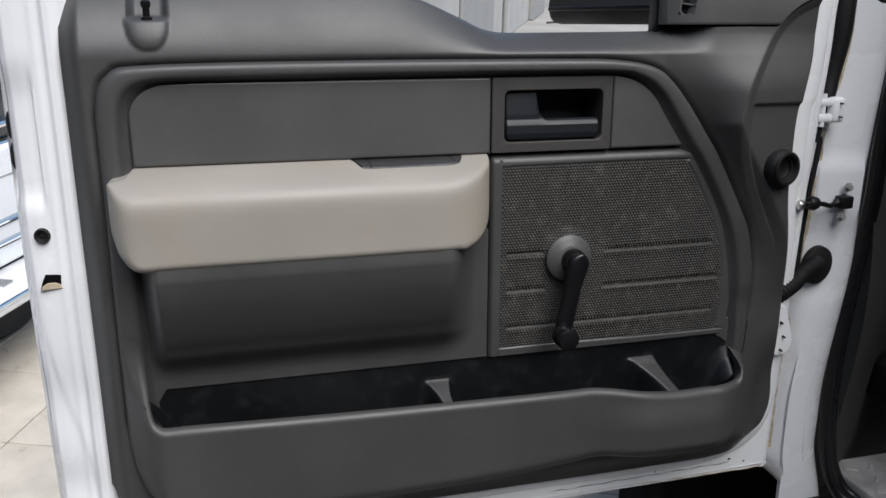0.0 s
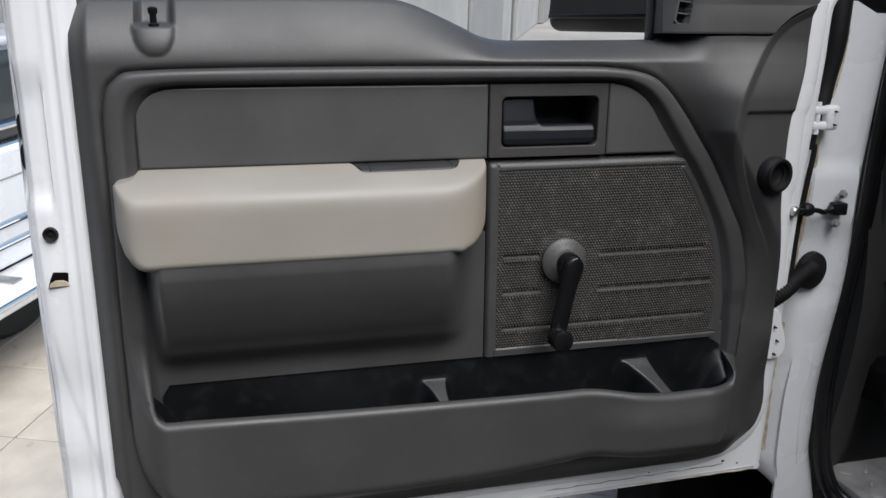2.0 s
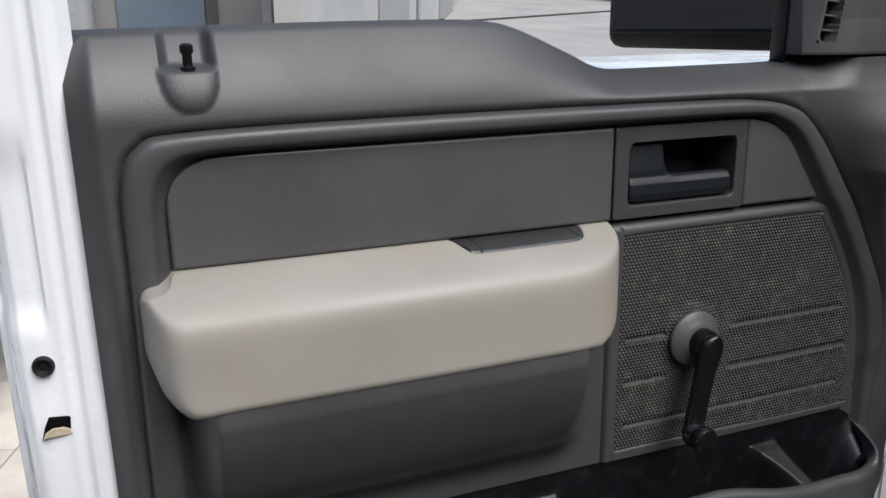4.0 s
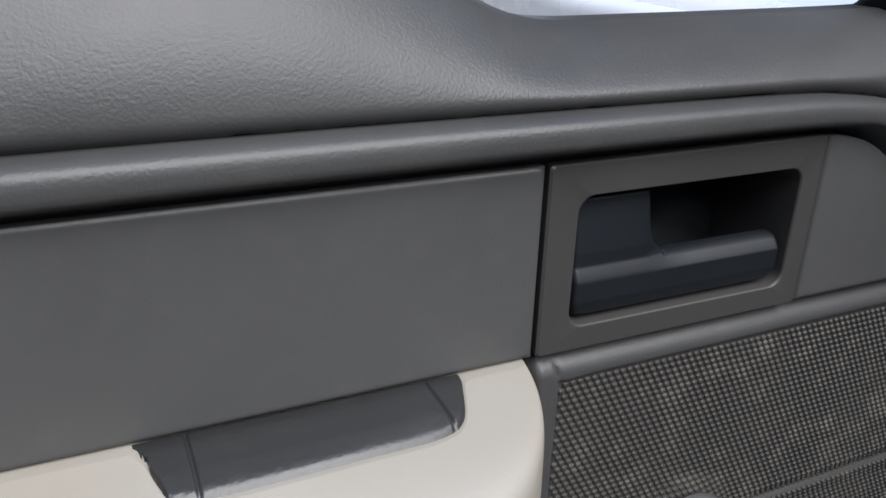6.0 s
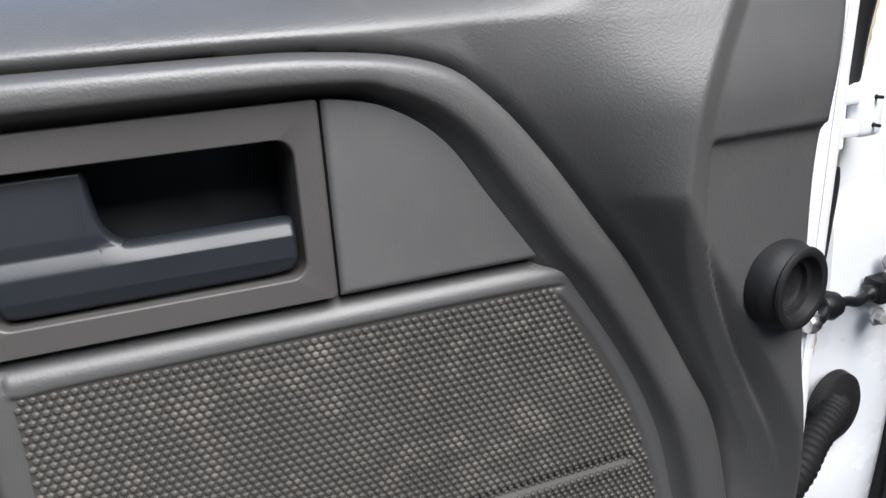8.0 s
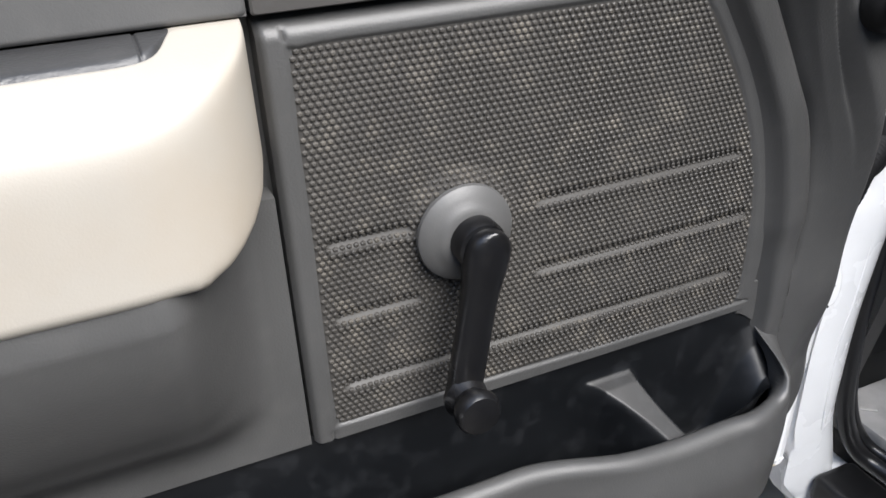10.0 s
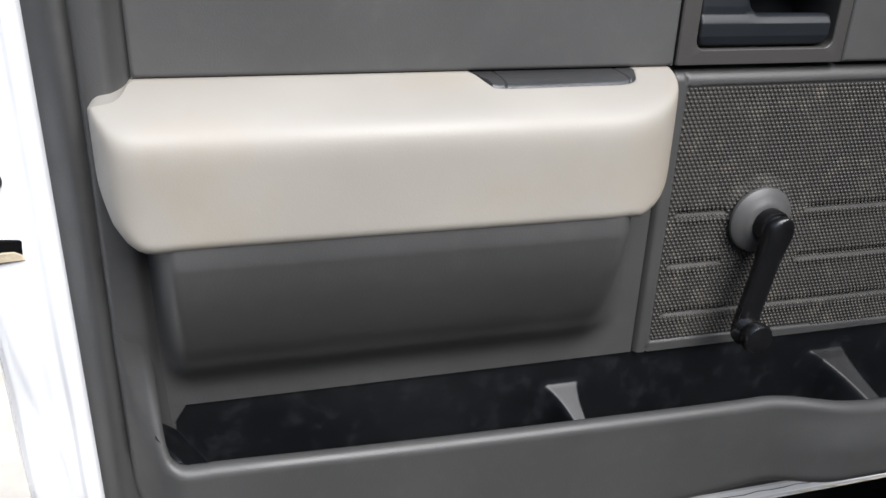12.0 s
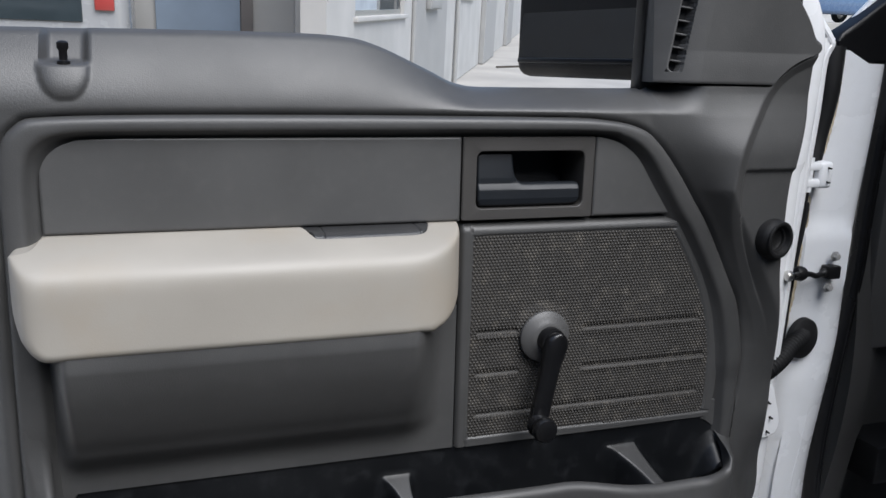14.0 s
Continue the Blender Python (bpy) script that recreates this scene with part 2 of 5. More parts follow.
def block(x0, x1, y0, y1, z0, z1, bevel=0.004, seg=2):
    bm = bmesh.new()
    bmesh.ops.create_cube(bm, size=1, matrix=Matrix.LocRotScale(((x0 + x1) / 2, (y0 + y1) / 2, (z0 + z1) / 2), None, (x1 - x0, y1 - y0, z1 - z0)))
    if bevel:
        bmesh.ops.bevel(bm, geom=bm.edges[:], offset=bevel, segments=seg, profile=0.5, affect="EDGES")
    return bm


def prism(line, y0, y1, bevel=0.0, seg=2):
    """A closed (x, z) line drawn out from y0 (front) to y1, its front rim rounded."""
    bm = bmesh.new()
    vs = [bm.verts.new((x, y0, z)) for x, z in line]
    face = bm.faces.new(vs)
    out = bmesh.ops.extrude_face_region(bm, geom=[face])
    bmesh.ops.translate(bm, verts=[e for e in out["geom"] if isinstance(e, bmesh.types.BMVert)], vec=(0, y1 - y0, 0))
    bmesh.ops.recalc_face_normals(bm, faces=bm.faces[:])
    if bevel:
        rim = [e for e in bm.edges if all(abs(q.co.y - y0) < 1e-6 for q in e.verts)]
        bmesh.ops.bevel(bm, geom=rim, offset=bevel, segments=seg, profile=0.5, affect="EDGES")
        front = [f for f in bm.faces if all(abs(q.co.y - y0) < 1e-6 for q in f.verts)]
        bmesh.ops.inset_region(bm, faces=front, thickness=0.0006)
    return bm


def merged(*shapes):
    v, f = [], []
    for a, b in shapes:
        k = len(v)
        v += [tuple(p) for p in a]
        f += [tuple(i + k for i in q) for q in b]
    return v, f


def ends(n, power=2.0):
    """Numbers from 0 to 1 that crowd at both ends."""
    t = np.linspace(-1, 1, n)
    return 0.5 + 0.5 * np.sign(t) * (1 - (1 - np.abs(t)) ** power)


# ---- the open door ----
truck = thing("pickup_truck", (0.75, 0.15, 0), TRUCK, "white pickup truck with one door standing wide open", "vehicle")
def shell_rear():
    zs = np.linspace(0.50, 1.80, 140)
    sec = [(-0.528, 0.046), (-0.5395, 0.036), (-0.549, 0.033), (-0.556, 0.034), (-0.561, 0.038), (-0.575, 0.0405), (-0.592, 0.043), (-0.605, 0.0465), (-0.612, 0.054), (-0.616, 0.066), (-0.619, 0.085), (-0.6215, 0.094), (-0.626, 0.098), (-0.628, 0.106), (-0.627, 0.125), (-0.622, 0.135)]
    knots = np.arange(len(sec))
    fine = np.linspace(0, len(sec) - 1, 5 * (len(sec) - 1) + 1)
    sec = list(zip(np.interp(fine, knots, [p[0] for p in sec]), np.interp(fine, knots, [p[1] for p in sec])))
    pressed = along([(0.50, -0.556), (0.66, -0.562), (0.74, -0.572), (0.80, -0.588), (0.90, -0.602), (1.02, -0.606)])
    v = []
    for z in zs:
        for i, (x, y) in enumerate(sec):
            t = i / (len(sec) - 1)
            wave = 0.006 * math.exp(-(((z - 0.80) / 0.05) ** 2)) * math.sin(math.pi * t) + 0.004 * math.exp(-(((z - 0.67) / 0.03) ** 2)) * math.sin(math.pi * t)
            dip = -0.008 * ss(1.06, 1.09, np.array(z)) * (1 - ss(1.20, 1.26, np.array(z))) * (0.35 < t < 0.8)
            crease = 0.0022 * float(ss(-0.003, 0.003, np.array(x - float(pressed(z))))) * float(1 - ss(0.96, 1.02, np.array(z)))
            ridge = 0.0012 * math.exp(-(((x + 0.5705) / 0.0035) ** 2))
            v.append((x + 0.003 * math.sin(5 * z) * t, y + wave - float(dip) - crease - ridge, z))
    return v, grid_faces(len(zs), len(sec), True).tolist()


door = part("door", shell_rear(), WHITE, truck, "open white steel door with grey inner trim", sharp=50)


# the bead that frames the trim: its outer and inner line
BEAD_RUN = spline([(-0.440, 0.645), (-0.475, 0.658), (-0.497, 0.690), (-0.506, 0.735), (-0.508, 0.800), (-0.508, 0.930), (-0.506, 1.120), (-0.504, 1.200), (-0.487, 1.235), (-0.441, 1.2455), (-0.208, 1.2485),
            (0.104, 1.2475), (0.190, 1.2445), (0.243, 1.2345), (0.272, 1.2145), (0.303, 1.1795), (0.334, 1.137), (0.356, 1.106), (0.379, 1.066), (0.402, 1.024), (0.418, 0.994), (0.429, 0.955), (0.437, 0.900), (0.436, 0.800), (0.424, 0.710), (0.388, 0.670)])
BEAD_OUT = np.concatenate([BEAD_RUN, spline([(0.310, 0.655), (0.140, 0.655), (-0.020, 0.650), (-0.260, 0.650)])])
BEAD_IN = np.concatenate([
    spline([(-0.457, 0.720), (-0.459, 0.800), (-0.462, 0.930), (-0.464, 1.030), (-0.4685, 1.120), (-0.467, 1.178), (-0.461, 1.201), (-0.446, 1.2150), (-0.420, 1.2215), (-0.350, 1.2225), (0.000, 1.2235),
            (0.180, 1.223), (0.209, 1.2175), (0.231, 1.2055), (0.249, 1.189), (0.269, 1.159), (0.296, 1.119), (0.317, 1.093), (0.353, 1.032), (0.374, 0.984), (0.389, 0.925), (0.396, 0.870), (0.401, 0.810), (0.398, 0.750)])])
SILL = along([(-0.56, 1.333), (-0.503, 1.335), (-0.336, 1.338), (-0.240, 1.3390), (-0.175, 1.3390), (-0.145, 1.3378), (-0.119, 1.3348), (-0.096, 1.3285), (-0.071, 1.3190), (-0.048, 1.3090), (-0.024, 1.2985), (-0.004, 1.2890), (0.014, 1.2838), (0.034, 1.2815), (0.08, 1.2812), (0.262, 1.2828), (0.275, 1.2870), (0.36, 1.2895), (0.423, 1.2895), (0.431, 1.2935), (0.455, 1.3060), (0.487, 1.3190), (0.511, 1.3285), (0.526, 1.3350), (0.54, 1.340)])
BOTTOM = along([(-0.56, 0.69), (-0.537, 0.67), (-0.520, 0.612), (-0.47, 0.580), (-0.38, 0.574), (0.0, 0.573), (0.35, 0.574), (0.42, 0.577), (0.465, 0.588), (0.490, 0.602), (0.508, 0.622), (0.522, 0.66), (0.528, 0.70), (0.56, 0.72)])
CHAMFER = along([(0.5, 0.475), (0.70, 0.470), (0.86, 0.466), (0.95, 0.450), (1.01, 0.426), (1.07, 0.400), (1.113, 0.386), (1.140, 0.3825), (1.172, 0.3845), (1.204, 0.390), (1.236, 0.400), (1.268, 0.4125), (1.288, 0.424), (1.305, 0.439), (1.318, 0.456), (1.327, 0.476), (1.3345, 0.500), (1.36, 0.60)])
# where the ridge begins to rise from the bead, and the hinge edge of the trim
RIDGE_FOOT = along([(0.5, 0.43), (0.90, 0.438), (0.955, 0.430), (0.994, 0.419), (1.066, 0.380), (1.137, 0.335), (1.1795, 0.304), (1.2145, 0.273), (1.25, 0.255), (1.40, 0.245)])
EDGE = along([(0.50, 0.526), (0.66, 0.524), (0.70, 0.522), (0.75, 0.513), (0.80, 0.502), (0.85, 0.500), (0.95, 0.490), (1.00, 0.4865), (1.05, 0.484), (1.10, 0.4835), (1.16, 0.4850), (1.23, 0.4945), (1.28, 0.4965), (1.315, 0.497), (1.34, 0.497), (1.372, 0.486), (1.403, 0.464), (1.45, 0.431), (1.55, 0.360)])
LIP = along([(-0.512, 0.9050), (-0.490, 0.9050), (-0.4800, 0.9050), (-0.4782, 0.9000), (-0.4770, 0.880), (-0.4755, 0.845), (-0.4740, 0.818), (-0.4720, 0.8010), (-0.4690, 0.7900), (-0.4640, 0.7840), (-0.4560, 0.7812), (-0.440, 0.7806), (-0.422, 0.7805), (-0.229, 0.7740), (-0.025, 0.7695), (0.107, 0.7675), (0.150, 0.7675), (0.185, 0.7645), (0.230, 0.7580), (0.275, 0.7535), (0.310, 0.7530), (0.360, 0.7545), (0.384, 0.7562), (0.394, 0.7600), (0.4005, 0.7670), (0.4045, 0.7770), (0.4070, 0.7870), (0.4095, 0.7960), (0.4130, 0.8020), (0.420, 0.8045), (0.440, 0.805)], n=6)
FOOT = along([(-0.5090, 0.7500), (-0.5040, 0.7080), (-0.492, 0.6720), (-0.470, 0.6480), (-0.430, 0.6320), (-0.26, 0.6200), (-0.02, 0.6220), (0.12, 0.6320), (0.17, 0.6370), (0.24, 0.6300), (0.31, 0.6250), (0.37, 0.6360), (0.405, 0.6730), (0.424, 0.7280)])



CHAMFER, RIDGE_FOOT = eased(CHAMFER, 0.014), eased(RIDGE_FOOT)


def chamfer_lean(Z):
    g = (CHAMFER(Z + 0.008) - CHAMFER(Z - 0.008)) / 0.016
    return 1 / np.sqrt(1 + g * g)


def ridge(X, Z):
    """The trim swells up to a ridge and falls away from it towards the hinges."""
    foot, crest = RIDGE_FOOT(Z), CHAMFER(Z)
    rise = np.clip((X - foot) / np.maximum(crest - foot, 0.055), 0, 1)
    over = np.maximum(X - crest, 0) * chamfer_lean(Z)
    tall = 0.021 * ss(0.83, 1.00, Z)
    fall = 0.50 * np.minimum(over, 0.015) * ss(0.90, 1.05, Z) + 0.03 * np.maximum(over - 0.015, 0)
    return -tall * rise * (1.2 - 0.2 * rise) + fall


def carrier_depth(X, Z):
    y = np.full(X.shape, 0.002)
    y = y + 0.024 * ss(-0.515, -0.545, X)
    y = y + ridge(X, Z)
    # a shallow pocket round the buffer, below a straight step
    low = ss(1.1795, 1.1765, Z) * ss(CHAMFER(Z) + 0.016, CHAMFER(Z) + 0.020, X)
    y = y + 0.005 * low * ss(0.92, 1.04, Z)
    y = y + 0.030 * ss(0.640, 0.570, Z) ** 1.3
    # rounded shoulder under the window
    top = SILL(X) - Z
    left = 1 - ss(-0.20, 0.03, X)
    climb = np.clip((Z - 1.2525) / np.maximum(SILL(X) - 1.2525, 0.01), 0, 1.05)
    y = y + (1 - ss(0.285, 0.335, X)) * (0.050 - 0.006 * left) * climb ** (1.5 + 0.2 * left)
    y = y + 0.007 * np.clip(1 - top / 0.007, 0, 1) ** 2 * (1 - ss(0.26, 0.30, X))
    y = y + (1 - left) * ss(0.30, 0.33, X) * 0.002 * np.clip((Z - 1.25) / 0.03, 0, 1)
    # the hinge edge rolls back
    y = y + 0.004 * np.clip(1 - (EDGE(Z) - X) / 0.004, 0, 1) ** 2
    y = y + 0.030 * ss(0.82, 0.70, Z) * ss(0.44, 0.51, X)
    y = np.where(Z < 0.75, np.minimum(y, 0.0395), y)
    # pocket of the lock pin and the boss below it
    dx = (X + 0.436) / 0.022
    hole = np.clip(1.3 - np.abs(dx) ** 4, 0, 1) * ss(1.2975, 1.3025, Z)
    y = y + 0.020 * hole
    y = y - 0.0075 * np.sqrt(np.clip(1 - np.abs(dx / 1.15) ** 2.4 - ((1.2985 - Z) / 0.036) ** 2, 0, 1)) * (1 - ss(1.2975, 1.3025, Z))
    # the bead
    do, di = sd(X, Z, BEAD_OUT), sd(X, Z, BEAD_IN)
    y = y + 0.0055 * np.clip(1 - np.maximum(do, 0) / 0.008, 0, 1) ** 2 * (do > 0) * np.where(X > 0.2, ss(0.82, 0.86, Z), ss(0.74, 0.79, Z))
    y = np.where((do <= 0) & (Z > FOOT(X) + 0.025), np.where(do > -0.009, 0.0095, 0.026), y)
    # well behind the door handle
    y = np.where((np.abs(X - 0.092) < 0.078) & (np.abs(Z - 1.1700) < 0.0405), 0.0765, y)
    return y


def carrier_warp(X, Z):
    return X + ss(0.40, 0.526, X) * (EDGE(Z) - 0.526), Z


def swell(X, Z):
    """How far the hinge side of the trim stands out beyond its ridge line."""
    foot, crest = RIDGE_FOOT(Z) + 0.004, CHAMFER(Z)
    climb = np.clip((X - foot) / np.maximum(crest - foot, 0.055), 0, 1)
    return 0.022 * (0.6 * climb + 0.4 * climb * climb * (3 - 2 * climb)) * ss(0.85, 1.05, Z) * (1 - ss(1.195, 1.290, Z))


def swollen(shape):
    """Lift the points of a trim sheet out by the swell, leaning back from the hinges."""
    v, f = shape
    v = np.array(v, float)
    d = np.where(v[:, 1] < 0.06, swell(v[:, 0], v[:, 2]), 0)
    v[:, 0] -= 0.77 * d
    v[:, 1] -= d
    v[:, 2] += 0.94 * d * (1.311 - v[:, 2])
    return v, f


part("trim_carrier", swollen(sheet(np.linspace(-0.540, 0.526, 430), BOTTOM, SILL, np.linspace(0, 1, 310), carrier_depth, back=0.078, warp=carrier_warp)), TRIM, door, "grey grained plastic inner door trim", sharp=60)


def bead_strip():
    """The rolled bead: a section carried along the two lines that bound it."""
    n = 260
    def even(line):
        c = np.concatenate([[0], np.cumsum(np.linalg.norm(np.diff(line, axis=0), axis=1))])
        q = np.linspace(0, c[-1], n)
        return np.stack([np.interp(q, c, line[:, 0]), np.interp(q, c, line[:, 1])], 1)
    a = even(BEAD_RUN)
    # nearest point of the inner line, moving steadily along it
    inner = even(BEAD_IN)
    d = np.linalg.norm(a[:, None] - inner[None], axis=2)
    k = np.maximum.accumulate(d.argmin(1))
    kk = np.convolve(np.pad(k.astype(float), 9, mode="edge"), np.ones(19) / 19, "valid")
    b = np.stack([np.interp(kk, np.arange(n), inner[:, 0]), np.interp(kk, np.arange(n), inner[:, 1])], 1)
    sec = [(-0.03, 0.014), (0.0, 0.0075), (0.015, 0.003), (0.04, -0.0015), (0.08, -0.0045), (0.14, -0.0068), (0.24, -0.0080), (0.36, -0.0085), (0.50, -0.0085), (0.58, -0.0081), (0.64, -0.0068), (0.69, -0.0042), (0.75, -0.0005), (0.82, 0.0032), (0.90, 0.0065), (1.0, 0.0092), (1.1, 0.015)]
    sunk = 0.004 * ss(0.905, 0.870, a[:, 1]) + 0.030 * ss(0.765, 0.715, a[:, 1])
    v = [(*(a[i] + (b[i] - a[i]) * s)[:1], y + sunk[i], (a[i] + (b[i] - a[i]) * s)[1]) for i in range(n) for s, y in sec]
    return v, grid_faces(n, len(sec), True).tolist()


part("trim_bead", bead_strip(), TRIM, door, "rolled grey bead framing the trim", sharp=75)

# upper insert, handle bezel and quarter panel lie flush in the bead
def panel_depth(x0, x1, z0, z1, r=0.003, y=0.0035):
    line = rounded(x0, x1, z0, z1, 0.004)
    def f(X, Z):
        d = -sd(X, Z, line)
        return y + r * 0.6 * np.clip(1 - d / r, 0, 1) ** 2
    return f


part("upper_insert", sheet(-0.467 + 0.466 * ends(90, 3), flat(1.1205), along([(-0.467, 1.176), (-0.4655, 1.188), (-0.460, 1.2010), (-0.450, 1.2115), (-0.436, 1.2182), (-0.415, 1.2212), (-0.30, 1.2225), (0.0, 1.2232)], n=5), ends(40, 3), panel_depth(-0.467, -0.001, 1.1205, 1.2235, y=0.0028), back=0.022), TRIM_SMOOTH, door, "smooth dark grey upper insert panel")
QUARTER = along([(1.115, 0.301), (1.1205, 0.2965), (1.160, 0.2685), (1.190, 0.2480), (1.2065, 0.2300), (1.2175, 0.2090), (1.2225, 0.186)])
part("quarter_insert", sheet(1.1205 + 0.102 * ends(40, 3), flat(0.1815), QUARTER, ends(40, 3), lambda X, Z: 0.0028 + 0.002 * np.clip(1 - np.minimum(X - 0.1815, Z - 1.1205) / 0.003, 0, 1) ** 2, axis="z", back=0.022), TRIM_SMOOTH, door, "smooth dark grey quarter insert")

OPEN = rounded(0.0195, 0.1650, 1.1345, 1.2058, 0.009)


def ring_plate(outer, inner, y_front, y_back, round_in=0.002):
    """A plate between two closed lines with the same number of points, its hole lined back to y_back."""
    n = len(outer)
    loops = [[(x, y_back, z) for x, z in outer], [(x, y_front + 0.001, z) for x, z in outer], [(x, y_front, z) for x, z in outer * 0.985 + outer.mean(0) * 0.015]]
    c = inner.mean(0)
    for k in range(5):
        a = k / 4 * math.pi / 2
        grow = round_in * (1 - math.sin(a))
        q = c + (inner - c) * (1 + grow / np.abs(inner - c).max())
        loops.append([(x, y_front + round_in * (1 - math.cos(a)), z) for x, z in q])
    loops.append([(x, y_back, z) for x, z in inner])
    v = [p for lp in loops for p in lp]
    f = []
    for i in range(len(loops) - 1):
        for k in range(n):
            k2 = (k + 1) % n
            f.append((i * n + k, (i + 1) * n + k, (i + 1) * n + k2, i * n + k2))
    return v, f


part("handle_bezel", ring_plate(rounded(0.0010, 0.1795, 1.1205, 1.2232, 0.002), OPEN, 0.0020, 0.070), BEZEL, door, "brownish grey door handle bezel", sharp=18)
part("handle_cup", block(0.012, 0.173, 0.066, 0.074, 1.128, 1.213, 0.001), SCUFFED, door, "black recess behind the handle")
# lever: a pad with a bar running along its foot and a hollow between them
def rim_round(d, r=0.0035, depth=0.005):
    return depth * (1 - np.sqrt(np.clip(1 - np.clip(1 - d / r, 0, 1) ** 2, 0, 1)))


LEVER_TOP = along([(0.0222, 1.1965), (0.0230, 1.1990), (0.0248, 1.2012), (0.0275, 1.2026), (0.0310, 1.2030), (0.0660, 1.2030), (0.0690, 1.2024), (0.0702, 1.2000), (0.0708, 1.1920), (0.0716, 1.1840), (0.0732, 1.1765), (0.0758, 1.1710), (0.0792, 1.1676), (0.0835, 1.1659), (0.0880, 1.1652), (0.150, 1.1650), (0.1600, 1.1646), (0.1625, 1.1630)], n=6)
LEVER_LOW = along([(0.0222, 1.145), (0.0240, 1.1400), (0.0290, 1.1370), (0.036, 1.1365), (0.149, 1.1368), (0.157, 1.1378), (0.1612, 1.1410), (0.1625, 1.145)], n=5)
LEVER_X = np.concatenate([np.linspace(0.0222, 0.030, 20), np.linspace(0.031, 0.065, 30), np.linspace(0.0655, 0.086, 70), np.linspace(0.087, 0.155, 40), np.linspace(0.156, 0.1625, 16)])
LEVER_LINE = np.concatenate([np.stack([LEVER_X, LEVER_LOW(LEVER_X)], 1), np.stack([LEVER_X, LEVER_TOP(LEVER_X)], 1)[::-1]])


def lever_depth(X, Z):
    """A pad that runs down into a bar; the bar's top slopes back, deep where the fingers go in."""
    top = np.clip((Z - 1.1570) / 0.0080, 0, 1.3)
    back = 0.0035 + 0.0022 * ss(0.066, 0.098, X)
    slope = back * (np.minimum(top, 1) ** 1.2 + 0.5 * np.maximum(top - 1, 0) * ss(0.066, 0.074, X))
    pad = 0.003 * np.clip((Z - 1.172) / 0.03, 0, 1)
    return 0.0045 + slope + pad + 0.002 * np.clip((1.146 - Z) / 0.009, 0, 1) + rim_round(-sd(X, Z, LEVER_LINE), 0.0032, 0.0045)


part("door_handle", sheet(LEVER_X, LEVER_LOW, LEVER_TOP, ends(110, 1.5), lever_depth, back=0.017), HANDLE, door, "blue-black pull lever with a finger hollow", sharp=60)

# beige armrest
ARM_TOP = along([(-0.51, 1.090), (-0.4995, 1.098), (-0.4968, 1.1055), (-0.492, 1.1098), (-0.486, 1.1112), (-0.479, 1.1120), (-0.473, 1.1142), (-0.4685, 1.1182), (-0.464, 1.1195), (-0.455, 1.1195), (-0.30, 1.1195), (-0.200, 1.1195), (-0.193, 1.1188), (-0.187, 1.1150), (-0.177, 1.1128), (-0.10, 1.1128), (-0.068, 1.1130), (-0.054, 1.1145), (-0.044, 1.1186), (-0.037, 1.1195), (0.0, 1.1195)], n=6)
ARM_LOW = along([(-0.50, 1.055), (-0.497, 1.040), (-0.490, 1.021), (-0.478, 1.0045), (-0.460, 0.9965), (-0.40, 0.9970), (-0.08, 0.9970), (-0.062, 0.9980), (-0.038, 1.0045), (-0.018, 1.022), (-0.006, 1.042), (-0.0015, 1.06)], n=6)


def arm_depth(X, Z):
    top = 1.1205 - Z
    side = np.minimum(X + 0.4995, -0.0050 - X)
    low = np.maximum(sd(X, Z, np.array([(-0.6, 1.3), *[(x, z) for x, z in zip(np.linspace(-0.4995, -0.0015, 60), ARM_LOW(np.linspace(-0.4995, -0.0015, 60)))], (0.1, 1.3)])), -1) * -1
    d_low = np.clip(low, 0, 1)
    a = np.sqrt(np.clip(1 - np.clip(1 - d_low / 0.020, 0, 1) ** 2, 0, 1))
    r_side = np.where(X < -0.25, 0.040, 0.100)
    b = np.sqrt(np.clip(1 - np.clip(1 - np.clip(side, 0, 1) / r_side, 0, 1) ** 2, 0, 1))
    c = np.clip(1 - (1 - np.clip(top / 0.055, 0.004, 1)) ** 3.2, 0, 1) ** 0.85
    k = 11.0
    soft = -np.log(np.exp(-k * a) + np.exp(-k * b) + np.exp(-k * c)) / k
    return 0.006 - 0.0960 * np.clip(soft, 0, 1.1) - 0.002 * (Z < 2) * np.clip((1.10 - Z) / 0.1, 0, 1)


part("armrest", sheet(-0.4995 + 0.4945 * ends(170, 1.6), ARM_LOW, ARM_TOP, ends(110, 2.6), arm_depth, back=0.020), BEIGE, door, "beige vinyl armrest with a pull notch", sharp=55)


